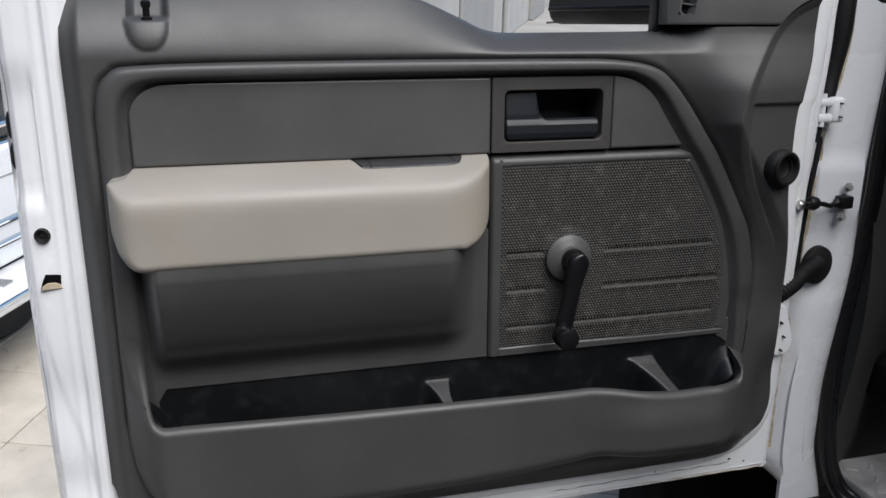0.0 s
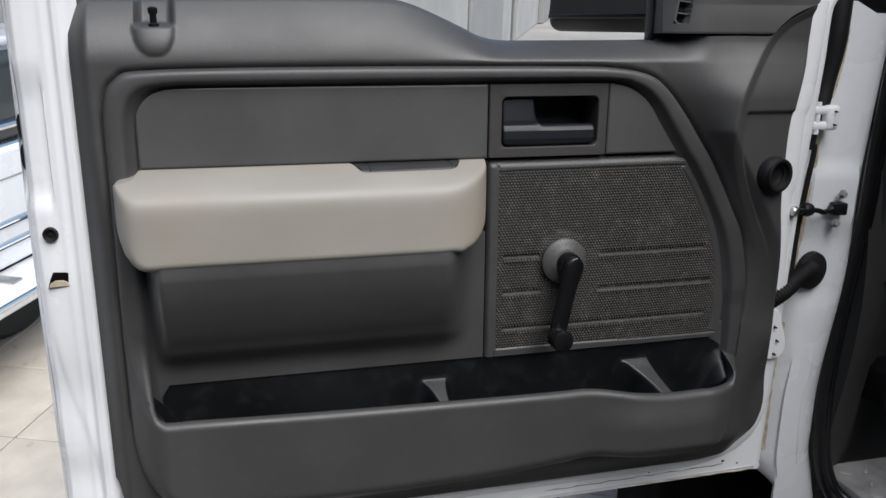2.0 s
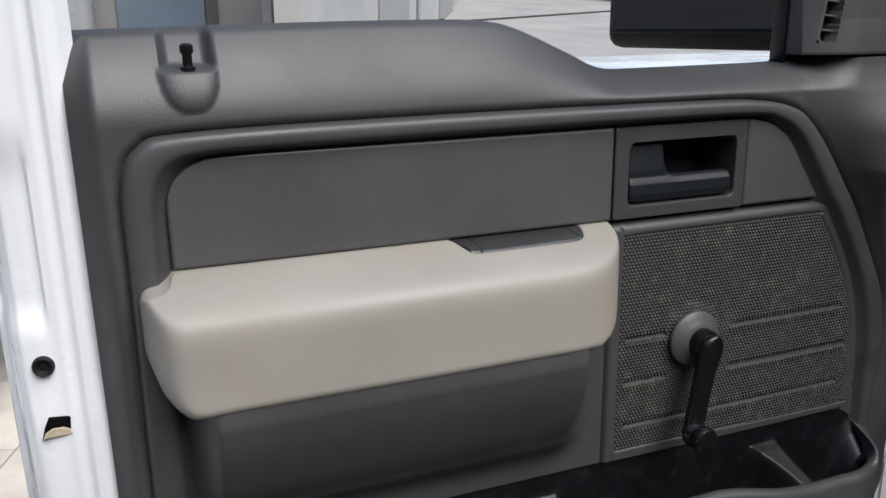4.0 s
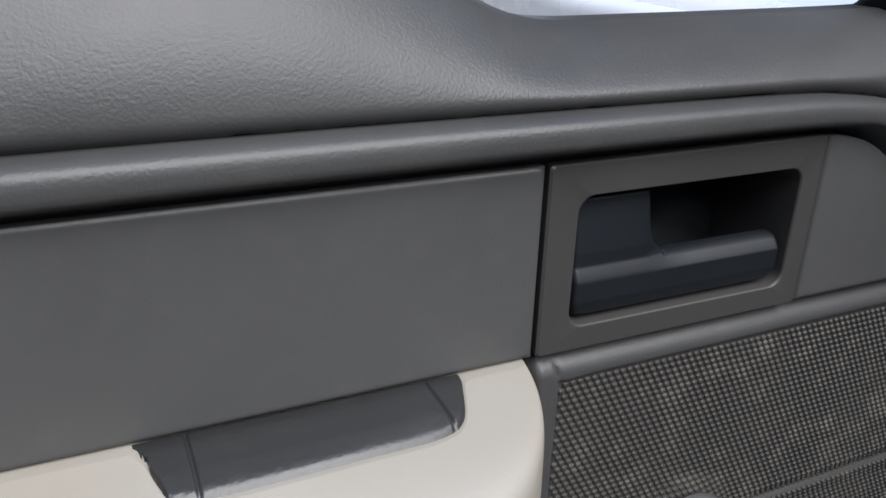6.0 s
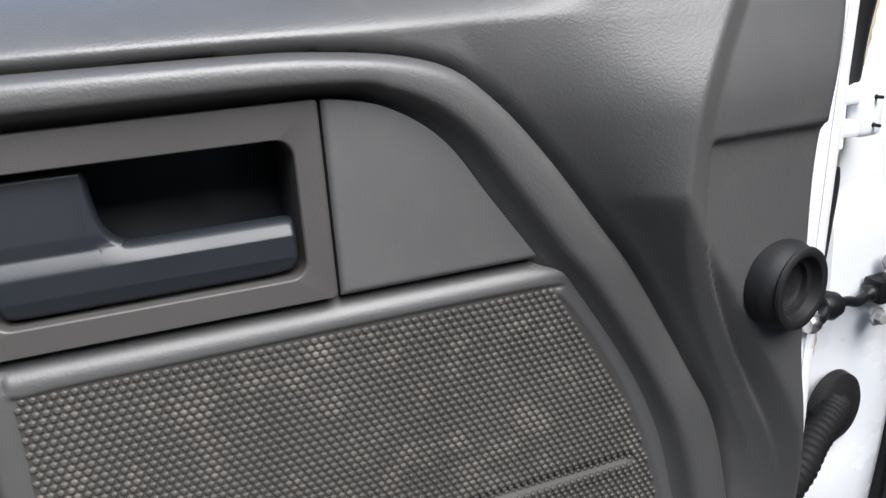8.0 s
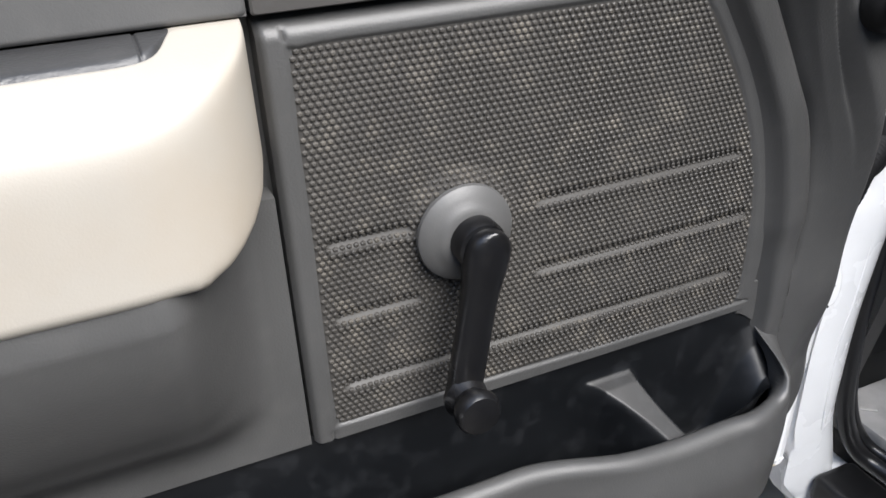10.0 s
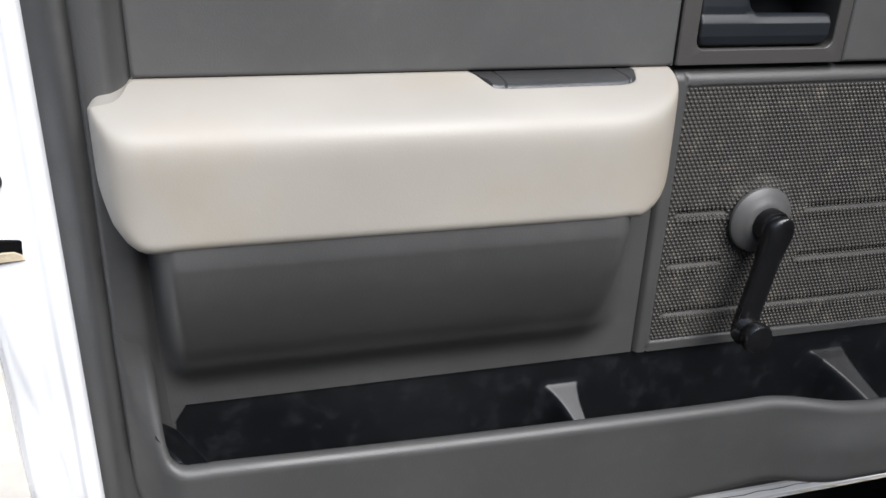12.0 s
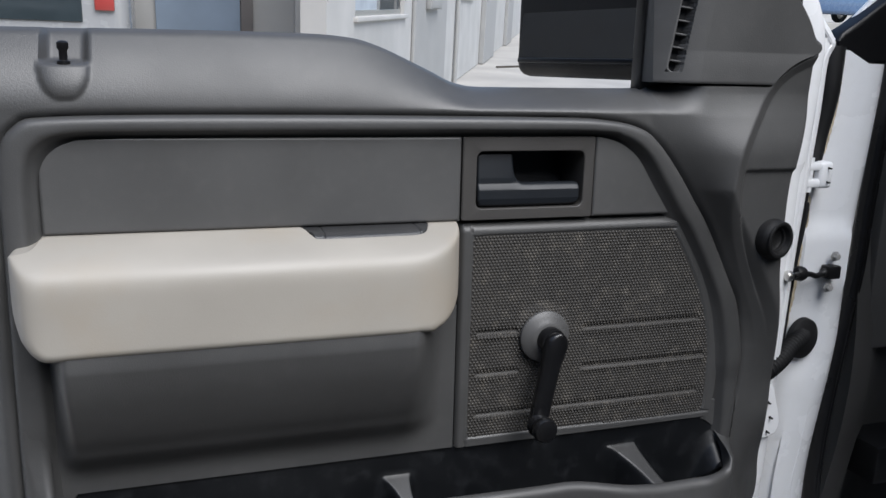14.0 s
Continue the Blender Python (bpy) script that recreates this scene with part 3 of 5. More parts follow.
def lid_shape():
    """A soft lid that rolls down into the notch, cut by two seams."""
    xs, ss_ = np.linspace(-0.1985, -0.0370, 340), np.linspace(0, 1, 40)
    X, S = np.meshgrid(xs, ss_, indexing="ij")
    seam = np.clip(1 - np.abs(X + 0.1735) / 0.0013, 0, 1) + np.clip(1 - np.abs(X + 0.060) / 0.0013, 0, 1)
    Zs = 1.1192 - 0.0030 * S**2 - 0.018 * np.clip((S - 0.45) / 0.55, 0, 1) ** 2 - 0.0012 * seam
    drop = np.linspace(0.0, 0.05, 240)
    vinyl = 0.006 - 0.0960 * np.clip(1 - (1 - drop / 0.055) ** 3.2, 0, 1) ** 0.85
    Y = 0.005 - 0.056 * S
    sunk = 1.1205 - np.interp(-Y, -vinyl, drop) - 0.0016
    rim = np.interp(1.1205 - ARM_TOP(X), drop, vinyl)
    Zs = Zs + (np.minimum(sunk, Zs) - Zs) * ss(rim + 0.0050, rim + 0.0010, Y)
    return np.stack([X.ravel(), (0.005 - 0.056 * S).ravel(), Zs.ravel()], 1), grid_faces(len(xs), len(ss_)).tolist()


part("pull_cup", lid_shape(), LID, door, "leather-grained grey pull cup lid", sharp=60)

# recessed panel under the armrest
PILLOW = along([(0.80, 0.0), (0.819, 0.0), (0.827, 0.0010), (0.836, 0.0050), (0.847, 0.0120), (0.862, 0.0235), (0.884, 0.0375), (0.906, 0.0525), (0.932, 0.0665), (0.960, 0.0780), (0.985, 0.0845), (1.0, 0.0855), (1.04, 0.080)])


def cove_depth(X, Z):
    """A pillow under the armrest whose foot tucks in above a plain strip."""
    d = -sd(X, Z, rounded(-0.7000, -0.016, 0.8150, 1.30, (0.060, 0.060, 0.02, 0.02)))
    side = ss(0.0, 0.062, d) * ss(0.0, 0.030, X + 0.474) ** 0.8
    rise = PILLOW(Z)
    return 0.006 - rise * side


part("pocket_panel", sheet(-0.474 + 0.4735 * ends(150, 1.8), flat(0.8165), flat(1.012), ends(110, 1.5), cove_depth, back=0.06), TRIM, door, "dark grey hollowed panel under the armrest", sharp=60)

# speaker grille panel
GRILLE = np.concatenate([spline([(0.0185, 0.835), (0.0185, 1.090), (0.0235, 1.0995), (0.10, 1.101), (0.294, 1.1015), (0.308, 1.0955), (0.322, 1.078), (0.339, 1.050), (0.355, 1.020), (0.369, 0.985), (0.381, 0.943), (0.386, 0.900), (0.386, 0.845), (0.382, 0.828), (0.371, 0.8225), (0.10, 0.8265), (0.022, 0.8270)], closed=True, n=6)])
RIBS = [(0.9700, 0.0285, 0.0855), (0.9670, 0.1815, 0.3620), (0.9140, 0.0285, 0.0880), (0.9110, 0.1820, 0.3775), (0.8570, 0.0300, 0.3700)]


def grille_base(X, Z):
    y = 0.004 + 0.011 * np.clip(1 - (1.1175 - Z) / 0.013, 0, 1) ** 2 + 0.006 * np.clip(1 - (X - 0.0025) / 0.005, 0, 1) ** 2
    y = y + 0.012 * np.clip(X - 0.25, 0, 1) * (1 - ss(0.9, 1.1, Z))
    hub = np.hypot(X - 0.1205, (Z - 0.963))
    y = y - 0.012 * np.clip(1 - hub / 0.045, 0, 1) ** 1.0 * (hub > 0)
    for z, a, b in RIBS:
        w = ss(a - 0.003, a + 0.003, X) * (1 - ss(b - 0.003, b + 0.003, X))
        y = y + w * (0.0038 * np.exp(-(((Z - z - 0.002) / 0.0030) ** 2)) - 0.0018 * np.exp(-(((Z - z + 0.0045) / 0.003) ** 2)))
    return y


def grille_plate(X, Z):
    d = sd(X, Z, GRILLE)
    return grille_base(X, Z) + 0.0022 * ss(0.0015, -0.0015, d)


panel_right = along([(0.80, 0.391), (0.8155, 0.3925), (0.832, 0.398), (0.870, 0.402), (0.925, 0.396), (0.984, 0.381), (1.032, 0.360), (1.093, 0.323), (1.121, 0.304), (1.13, 0.298)])
part("speaker_panel", sheet(0.8155 + 0.3020 * ends(190, 1.25), flat(0.0025), panel_right, np.linspace(0, 1, 170), grille_plate, axis="z", back=0.03), TRIM, door, "grey speaker panel with a studded grille", sharp=60)


def studs():
    pitch, row = 0.0047, 0.00405
    xs, zs = [], []
    k = 0
    z = 0.822
    while z < 1.102:
        x = 0.014 + (pitch / 2 if k % 2 else 0)
        n = int((0.40 - x) / pitch)
        xs += [x + i * pitch for i in range(n)]
        zs += [z] * n
        z += row
        k += 1
    X, Z = np.array(xs), np.array(zs)
    keep = sd(X, Z, GRILLE) < -0.0016
    keep &= np.hypot(X - 0.1205, Z - 0.963) > 0.033
    X, Z = X[keep], Z[keep]
    Y = grille_base(X, Z) + 0.0022
    v, f = [], []
    ang = np.arange(6) * math.pi / 3 + math.pi / 6
    for x, y, z in zip(X, Y, Z):
        b = len(v)
        for r, h in ((0.0023, 0.0002), (0.0018, -0.0010), (0.0010, -0.0016)):
            for a in ang:
                v.append((x + r * math.cos(a), y + h, z + r * math.sin(a)))
        for i in range(2):
            for q in range(6):
                q2 = (q + 1) % 6
                f.append((b + i * 6 + q, b + i * 6 + 6 + q, b + i * 6 + 6 + q2, b + i * 6 + q2))
        f.append(tuple(b + 12 + q for q in range(6))[::-1])
    return v, f


def grille_field(X, Z):
    return grille_base(X, Z) + 0.0018


GR_L = along([(0.815, 0.03), (0.8285, 0.0235), (0.836, 0.0185), (1.088, 0.0185), (1.0985, 0.0225), (1.105, 0.03)])
GR_R = along([(0.815, 0.372), (0.822, 0.376), (0.828, 0.382), (0.845, 0.386), (0.900, 0.386), (0.943, 0.381), (0.985, 0.369), (1.020, 0.355), (1.050, 0.339), (1.078, 0.322), (1.0955, 0.307), (1.101, 0.294)])
part("grille_backing", sheet(np.linspace(0.8275, 1.1000, 150), GR_L, GR_R, np.linspace(0, 1, 120), grille_field, axis="z"), GRILLE_BASE, door, "dark grille backing", sharp=60)
part("grille_studs", studs(), MESH_MAT, door, "fine dusty studs of the grille", smooth=False, kind="stuff")

# window crank
FRONT = pose(0, 0, 0, 90)     # lathe axis towards the viewer
part("window_crank", lathe([(0.0350, 0.002), (0.0346, 0.0050), (0.0325, 0.0070), (0.0275, 0.0095), (0.0225, 0.0120), (0.0205, 0.0135), (0.0165, 0.0140)], Matrix.Translation((0.1205, 0.000, 0.963)) @ FRONT, 48), TRIM_SMOOTH, door, "black window crank on a grey rosette")


def crank_arm():
    a, b = np.array([0.1245, -0.028, 0.9605]), np.array([0.1010, -0.036, 0.8575])
    v, f = [], []
    n, sides = 26, 14
    ax = (b - a) / np.linalg.norm(b - a)
    s = np.cross(ax, (0, 1, 0))
    s /= np.linalg.norm(s)
    w = np.cross(s, ax)
    for i in range(n):
        t = i / (n - 1)
        # round ends
        e0, e1 = -0.0155, np.linalg.norm(b - a) + 0.009
        q = e0 + (e1 - e0) * (0.5 - 0.5 * math.cos(math.pi * t))
        wid = 0.0162 + (0.0128 - 0.0162) * ss(0.0, 0.035, np.array(q))
        wid = float(wid) * math.sqrt(max(1e-4, min(1, (1 - max(0, -q / 0.0156) ** 2)))) if q < 0 else float(wid)
        end = np.linalg.norm(b - a)
        if q > end:
            wid *= math.sqrt(max(1e-4, 1 - ((q - end) / 0.0091) ** 2))
        thick = 0.0105 - 0.0025 * float(ss(0.0, 0.05, np.array(q)))
        for k in range(sides):
            g = 2 * math.pi * k / sides
            cx, cy = math.cos(g), math.sin(g)
            cx, cy = math.copysign(abs(cx) ** 0.7, cx), math.copysign(abs(cy) ** 0.7, cy)
            v.append(a + ax * q + s * wid * cx + w * thick * cy)
    for i in range(n - 1):
        for k in range(sides):
            k2 = (k + 1) % sides
            f.append((i * sides + k, i * sides + k2, (i + 1) * sides + k2, (i + 1) * sides + k))
    f.append(tuple(range(sides))[::-1])
    f.append(tuple((n - 1) * sides + k for k in range(sides)))
    return v, f


part("crank_hub", lathe([(0.0178, 0.0), (0.0178, 0.014), (0.0165, 0.017), (0.012, 0.018)], Matrix.Translation((0.1225, -0.010, 0.962)) @ FRONT, 36), CRANK, door)
part("crank_arm", crank_arm(), CRANK, door, "black crank arm", sharp=60)
part("crank_knob", lathe([(0.0125, 0.0), (0.0165, 0.003), (0.0175, 0.008), (0.0150, 0.0125), (0.0135, 0.016), (0.0160, 0.021), (0.0178, 0.026), (0.0175, 0.031), (0.0150, 0.0345), (0.008, 0.0358)], Matrix.Translation((0.1005, -0.034, 0.8565)) @ pose(0, 0, 0, 86, 0, 0) @ Matrix.Scale(0.92, 4), 36), CRANK, door, "black round crank knob")

# map pocket: front wall with a rolled lip


OPENING = np.array([(-0.4840, 0.95), *zip(np.linspace(-0.4840, 0.4190, 500), LIP(np.linspace(-0.4840, 0.4190, 500))), (0.4190, 0.95)])
POCKET_RIM = np.array([(-0.5085, 1.10), *zip(np.linspace(-0.5085, 0.437, 300), FOOT(np.linspace(-0.5085, 0.437, 300))), (0.437, 1.10)])


def pocket_depth(X, Z):
    """The pocket bulges out of the rim of the bead and rolls over at the mouth of the tray."""
    d, mouth = -sd(X, Z, POCKET_RIM), sd(X, Z, OPENING)
    soft = 0.009 + (0.025 - 0.010 * ss(0.16, 0.27, X)) * ss(0.885, 0.775, Z)
    swell = np.sqrt(np.clip(1 - np.clip(1 - d / soft, 0, 1) ** 2, 0, 1))
    hump = ss(0.14, 0.25, X) * (0.026 * (1 - ss(0.35, 0.425, X)) * ss(0.632, 0.672, Z) - 0.012 * (1 - ss(0.33, 0.415, X)) * ss(0.70, 0.755, Z))
    tall = 0.0155 + (0.0415 + hump) * ss(0.885, 0.775, Z) * ss(0.438, 0.398, X) * (0.35 + 0.65 * ss(-0.510, -0.455, X))
    tall = tall * (1 - ss(0.396, 0.412, X) * ss(0.768, 0.798, Z))
    roll = np.clip(1 - np.maximum(mouth, 0) / 0.010, 0, 1)
    return 0.008 - tall * swell + 0.010 * (1 - np.sqrt(np.clip(1 - roll**2, 0, 1)))


def pocket_front():
    us = np.concatenate([np.linspace(-0.5080, -0.486, 20), np.linspace(-0.4852, -0.452, 70), np.linspace(-0.450, 0.380, 150), np.linspace(0.382, 0.4220, 80), np.linspace(0.4230, 0.436, 10)])
    lo, hi = FOOT(us), LIP(us)
    vs = ends(60, 1.8)
    Z = lo[:, None] + (hi - lo)[:, None] * vs[None]
    X = np.broadcast_to(us[:, None], Z.shape)
    Y = pocket_depth(X, Z)
    # the inside of the lip turns back into the body
    lean = np.gradient(hi, us)
    nx, nz = lean / np.hypot(lean, 1), -1 / np.hypot(lean, 1)
    cols = [(X[:, -1] + nx * a, Y[:, -1] + b, Z[:, -1] + nz * a) for a, b in ((0.0006, 0.003), (0.003 - 0.001 * np.abs(nx), 0.0065), (0.012 - 0.009 * np.abs(nx), 0.008 + 0.007 * np.abs(nx)), (0.035 - 0.031 * np.abs(nx), 0.008 + 0.022 * np.abs(nx)))]
    X, Y, Z = (np.concatenate([base, np.stack([c[k] for c in cols], 1)], 1) for k, base in ((0, X), (1, Y), (2, Z)))
    return np.stack([X.ravel(), Y.ravel(), Z.ravel()], 1), grid_faces(*X.shape).tolist()


part("map_pocket", pocket_front(), TRIM, door, "grey plastic map pocket along the foot of the door", sharp=70)


def smooth_max(a, b, k=0.006):
    h = np.clip(0.5 + 0.5 * (b - a) / k, 0, 1)
    return a + (b - a) * h + k * h * (1 - h)


def tray():
    """The black liner: one trough with two saddle ribs across it and sloping ends."""
    us = np.concatenate([np.linspace(-0.480, -0.40, 40), np.linspace(-0.398, -0.13, 40), np.linspace(-0.128, -0.02, 80), np.linspace(-0.017, 0.19, 40), np.linspace(0.192, 0.413, 150)])
    prof = [(0.0105, 0.8195), (0.0100, 0.806), (0.0092, 0.790), (0.0085, 0.772), (0.0080, 0.752), (0.0070, 0.728), (0.0060, 0.710), (0.0045, 0.700), (0.0020, 0.6940), (-0.0020, 0.6905), (-0.006, 0.6893), (-0.010, 0.6890), (-0.014, 0.6890), (-0.018, 0.6893), (-0.022, 0.6905), (-0.0255, 0.6940), (-0.0280, 0.700), (-0.0295, 0.710), (-0.0305, 0.722), (-0.0315, 0.740), (-0.0322, 0.758)]
    k = np.linspace(0, len(prof) - 1, 70)
    py, pz = (np.interp(k, np.arange(len(prof)), [p[i] for p in prof]) for i in (0, 1))
    X, S = np.meshgrid(us, np.linspace(0, 1, 70), indexing="ij")
    Y, Z = np.broadcast_to(py, X.shape).copy(), np.broadcast_to(pz, X.shape).copy()
    run = np.clip((S - 0.16) / 0.74, 0, 1)
    for xc, w, slant, z0, z1 in ((-0.076, 0.0095, 0.012, 0.7850, 0.7560), (0.253, 0.0120, 0.042, 0.7870, 0.7420)):
        ry = np.interp(S, [0, 0.13, 0.17, 0.22, 0.90, 1], [0.0105, 0.0098, 0.0085, 0.0055, -0.0312, -0.0322])
        rz = np.interp(S, [0, 0.13, 0.17, 0.22, 0.90, 1], [0.8195, z0 + 0.006, z0 + 0.0005, z0 - 0.002, z1, z1 + 0.004])
        half = w * (0.85 + 1.1 * (1 - run) ** 2)
        on = ss(half + 0.0085 + 0.012 * (1 - run) ** 2, half - 0.0015, np.abs(X - xc - slant * run**0.9))
        Y, Z = Y + (ry - Y) * on, Z + (rz - Z) * on
    # the end by the hinges climbs in one sweep
    on = ss(0.338 + 0.028 * S, 0.408, X)
    Y = Y + (np.interp(S, [0, 0.18, 0.40, 0.75, 1], [0.0105, 0.0085, -0.001, -0.020, -0.0322]) - Y) * on
    Z = Z + (np.interp(S, [0, 0.18, 0.40, 0.75, 1], [0.8195, 0.792, 0.775, 0.754, 0.752]) - Z) * on
    depth = np.clip((0.0105 - Y) / 0.0385, 0, 1.12)
    hump = 0.014 * ss(0.14, 0.25, X) * (1 - ss(0.33, 0.415, X))
    Y = np.where(Y < 0, Y * (1 + hump / 0.033), Y)
    Z = smooth_max(Z, 0.690 + (-0.405 - X) * 1.62, 0.012)
    Z = np.minimum(Z, np.where(depth < 1.03, 0.8195, LIP(X) - 0.004))
    return np.stack([X.ravel(), Y.ravel(), Z.ravel()], 1), grid_faces(*X.shape, True).tolist()


part("tray_liner", tray(), LINER, door, "black tray liner with two saddle ribs", sharp=100)
# slanted corners of the tray mouth
part("tray_corner", prism(np.array([(-0.490, 0.8190), (-0.4520, 0.8190), (-0.4560, 0.8120), (-0.4630, 0.8010), (-0.4700, 0.7885), (-0.4760, 0.7760), (-0.490, 0.7700)]), 0.0065, 0.020, 0.002, 2), TRIM, door)
part("tray_corner", prism(np.array([(0.3860, 0.8400), (0.4260, 0.8400), (0.4260, 0.7700), (0.4195, 0.7800), (0.4150, 0.7870), (0.4090, 0.7945), (0.4000, 0.8020), (0.3920, 0.8080), (0.3860, 0.8100)][::-1]), 0.0076, 0.020, 0.0008, 1), TRIM, door)

# round rubber cup near the hinges
part("rubber_buffer", lathe([(0.0, -0.006), (0.012, -0.006), (0.0150, -0.002), (0.0155, 0.004), (0.0185, 0.006), (0.0205, 0.0165), (0.0225, 0.0185), (0.0245, 0.0185), (0.026, 0.017), (0.0265, 0.014), (0.0250, 0.011), (0.0262, 0.007), (0.0275, 0.002), (0.0285, -0.004), (0.0285, -0.02)],
     Matrix.Translation((0.4456, -0.0330, 1.0863)) @ pose(0, 0, 0, 90, 0, 14) @ Matrix.Diagonal((0.975, 0.975, 0.55, 1)), 44, False), RUBBER, door, "hollow black rubber buffer cup")

# lock pin
part("lock_pin", lathe([(0.0065, 0.0), (0.0065, 0.006), (0.0042, 0.008), (0.0042, 0.026), (0.0058, 0.030), (0.0058, 0.040), (0.004, 0.043), (0.0005, 0.044)], Matrix.Translation((-0.436, 0.018, 1.298)) @ Matrix.Diagonal((1, 1, 0.55, 1)), 20), BLACK, door, "black door lock pin")

# mirror sail panel with a slotted vent
SAIL_R = along([(1.28, 0.418), (1.2925, 0.4260), (1.305, 0.4375), (1.318, 0.4540), (1.327, 0.4720), (1.3335, 0.4900), (1.337, 0.4960), (1.345, 0.4970), (1.372, 0.486), (1.403, 0.464), (1.45, 0.431), (1.55, 0.360)])


def sail_depth(X, Z):
    mid = 0.2890 + 0.158 * (Z - 1.303)
    slot = (np.abs(X - mid) < 0.0085) & (Z > 1.307) & (Z < 1.512)
    edge = np.clip(1 - (X - 0.2685 - 0.15 * (Z - 1.2915)) / 0.052, 0, 1.4)
    foot, crest = 0.255, np.minimum(CHAMFER(Z), 0.50)
    rise = np.clip((X - foot) / (crest - foot), 0, 1)
    over = np.maximum(X - CHAMFER(Z), 0) * chamfer_lean(Z)
    fall = 0.50 * np.minimum(over, 0.015) + 0.03 * np.maximum(over - 0.015, 0)
    rim = np.clip(1 - (SAIL_R(Z) - X) / 0.010, 0, 1) ** 2 * ss(1.345, 1.365, Z)
    return 0.0025 - 0.021 * rise * (1.2 - 0.2 * rise) + fall + 0.022 * edge**1.6 + 0.024 * rim + 0.024 * slot + 0.0015 * np.clip(1 - (Z - 1.2915) / 0.003, 0, 1)


part("mirror_sail_panel", sheet(np.linspace(1.2925, 1.52, 170), flat(0.2685), SAIL_R, np.linspace(0, 1, 190), sail_depth, axis="z", back=0.06), TRIM, door, "grey sail panel with a slotted vent", sharp=60)
VENT = Matrix.Translation((0.2885, 0.0075, 1.303)) @ pose(0, 0, 0, 0, 9, 0) @ pose(0, 0, 0, 0, 0, -22)


def vent_frame():
    o, i = rounded(-0.0115, 0.0115, 0.0, 0.215, 0.011), rounded(-0.008, 0.008, 0.0035, 0.2115, 0.0075)
    v, f = ring_plate(o, i, 0.004, 0.020, 0.001)
    return [VENT @ Vector(p) for p in v], f


part("vent_frame", vent_frame(), TRIM_SMOOTH, door, "oval side window vent")
for k in range(12):
    bar = block(-0.0085, 0.0085, 0.006, 0.016, 0.0165 + 0.0170 * k, 0.0190 + 0.0170 * k, 0.0008, 1)
    bar.transform(VENT)
    part("vent_slat", bar, TRIM_SMOOTH, door)
back_plate = block(-0.0095, 0.0095, 0.0165, 0.019, 0.001, 0.214, 0, 1)
back_plate.transform(VENT)
part("vent_backing", back_plate, BLACK, door)

# white steel shell: flanges and outer skin


def swept(path_xz, sec):
    """A section (offset outwards, y) swept along an open (x, z) line."""
    p = np.array(path_xz, float)
    t = np.gradient(p, axis=0)
    t /= np.linalg.norm(t, axis=1)[:, None]
    nrm = np.stack([t[:, 1], -t[:, 0]], 1)
    v = [(p[i, 0] + nrm[i, 0] * o, y, p[i, 1] + nrm[i, 1] * o) for i in range(len(p)) for o, y in sec]
    return v, grid_faces(len(p), len(sec)).tolist()


FLANGE = spline([(-0.536, 0.68), (-0.520, 0.612), (-0.470, 0.580), (-0.38, 0.574), (0.0, 0.573), (0.35, 0.574), (0.42, 0.577), (0.465, 0.588), (0.490, 0.602), (0.508, 0.622), (0.522, 0.66), (0.526, 0.72), (0.526, 0.80), (0.524, 0.90), (0.520, 1.03), (0.525, 1.06), (0.526, 1.16), (0.534, 1.19), (0.540, 1.26), (0.543, 1.32), (0.541, 1.357), (0.530, 1.388), (0.512, 1.418), (0.47, 1.49), (0.40, 1.60)], n=8)
part("inner_flange", swept(FLANGE, [(-0.014, 0.052), (0.0, 0.050), (0.012, 0.0505), (0.022, 0.0520), (0.026, 0.0545), (0.027, 0.062)]), WHITE, door, sharp=50)
SKIN = [(-0.61, 0.66), (-0.60, 0.56), (-0.55, 0.522), (-0.40, 0.516), (0.0, 0.518), (0.40, 0.521), (0.53, 0.523), (0.548, 0.530), (0.551, 0.60), (0.556, 0.75), (0.562, 0.90), (0.567, 1.04), (0.574, 1.16), (0.580, 1.25), (0.582, 1.325), (0.591, 1.346), (0.591, 1.356), (0.581, 1.370), (0.566, 1.386), (0.543, 1.419), (0.50, 1.485), (0.43, 1.60)]
part("outer_flange", swept(spline(SKIN, n=8), [(-0.012, 0.0565), (-0.0105, 0.0565), (-0.0095, 0.0555), (-0.003, 0.0565), (0.0, 0.060), (0.001, 0.067), (0.0, 0.14)]), WHITE, door, sharp=50)
part("bottom_flange", sheet(np.linspace(-0.60, 0.546, 60), along([(-0.60, 0.562), (-0.55, 0.524), (-0.40, 0.518), (0.0, 0.520), (0.40, 0.523), (0.535, 0.526), (0.546, 0.536)]), flat(0.66), np.linspace(0, 1, 8), lambda X, Z: 0.0562 + 0 * X), WHITE, door)
part("front_flange", sheet(np.linspace(0.54, 1.36, 60), flat(0.49), along([(0.54, 0.546), (0.60, 0.549), (0.75, 0.554), (0.90, 0.560), (1.04, 0.565), (1.16, 0.572), (1.25, 0.578), (1.325, 0.580), (1.346, 0.588), (1.356, 0.588)]), np.linspace(0, 1, 8), lambda X, Z: 0.0574 + 0 * X, axis="z"), WHITE, door)
part("hem_grime", tube([(0.13 + 0.02 * i, 0.0552, 0.5365 + 0.0012 * math.sin(2.3 * i) + 0.0004 * i) for i in range(18)], [0.0001 + 0.0005 * abs(math.sin(1.7 * i)) for i in range(18)], 6), GRIME, door, "dark grime along the folded hem")
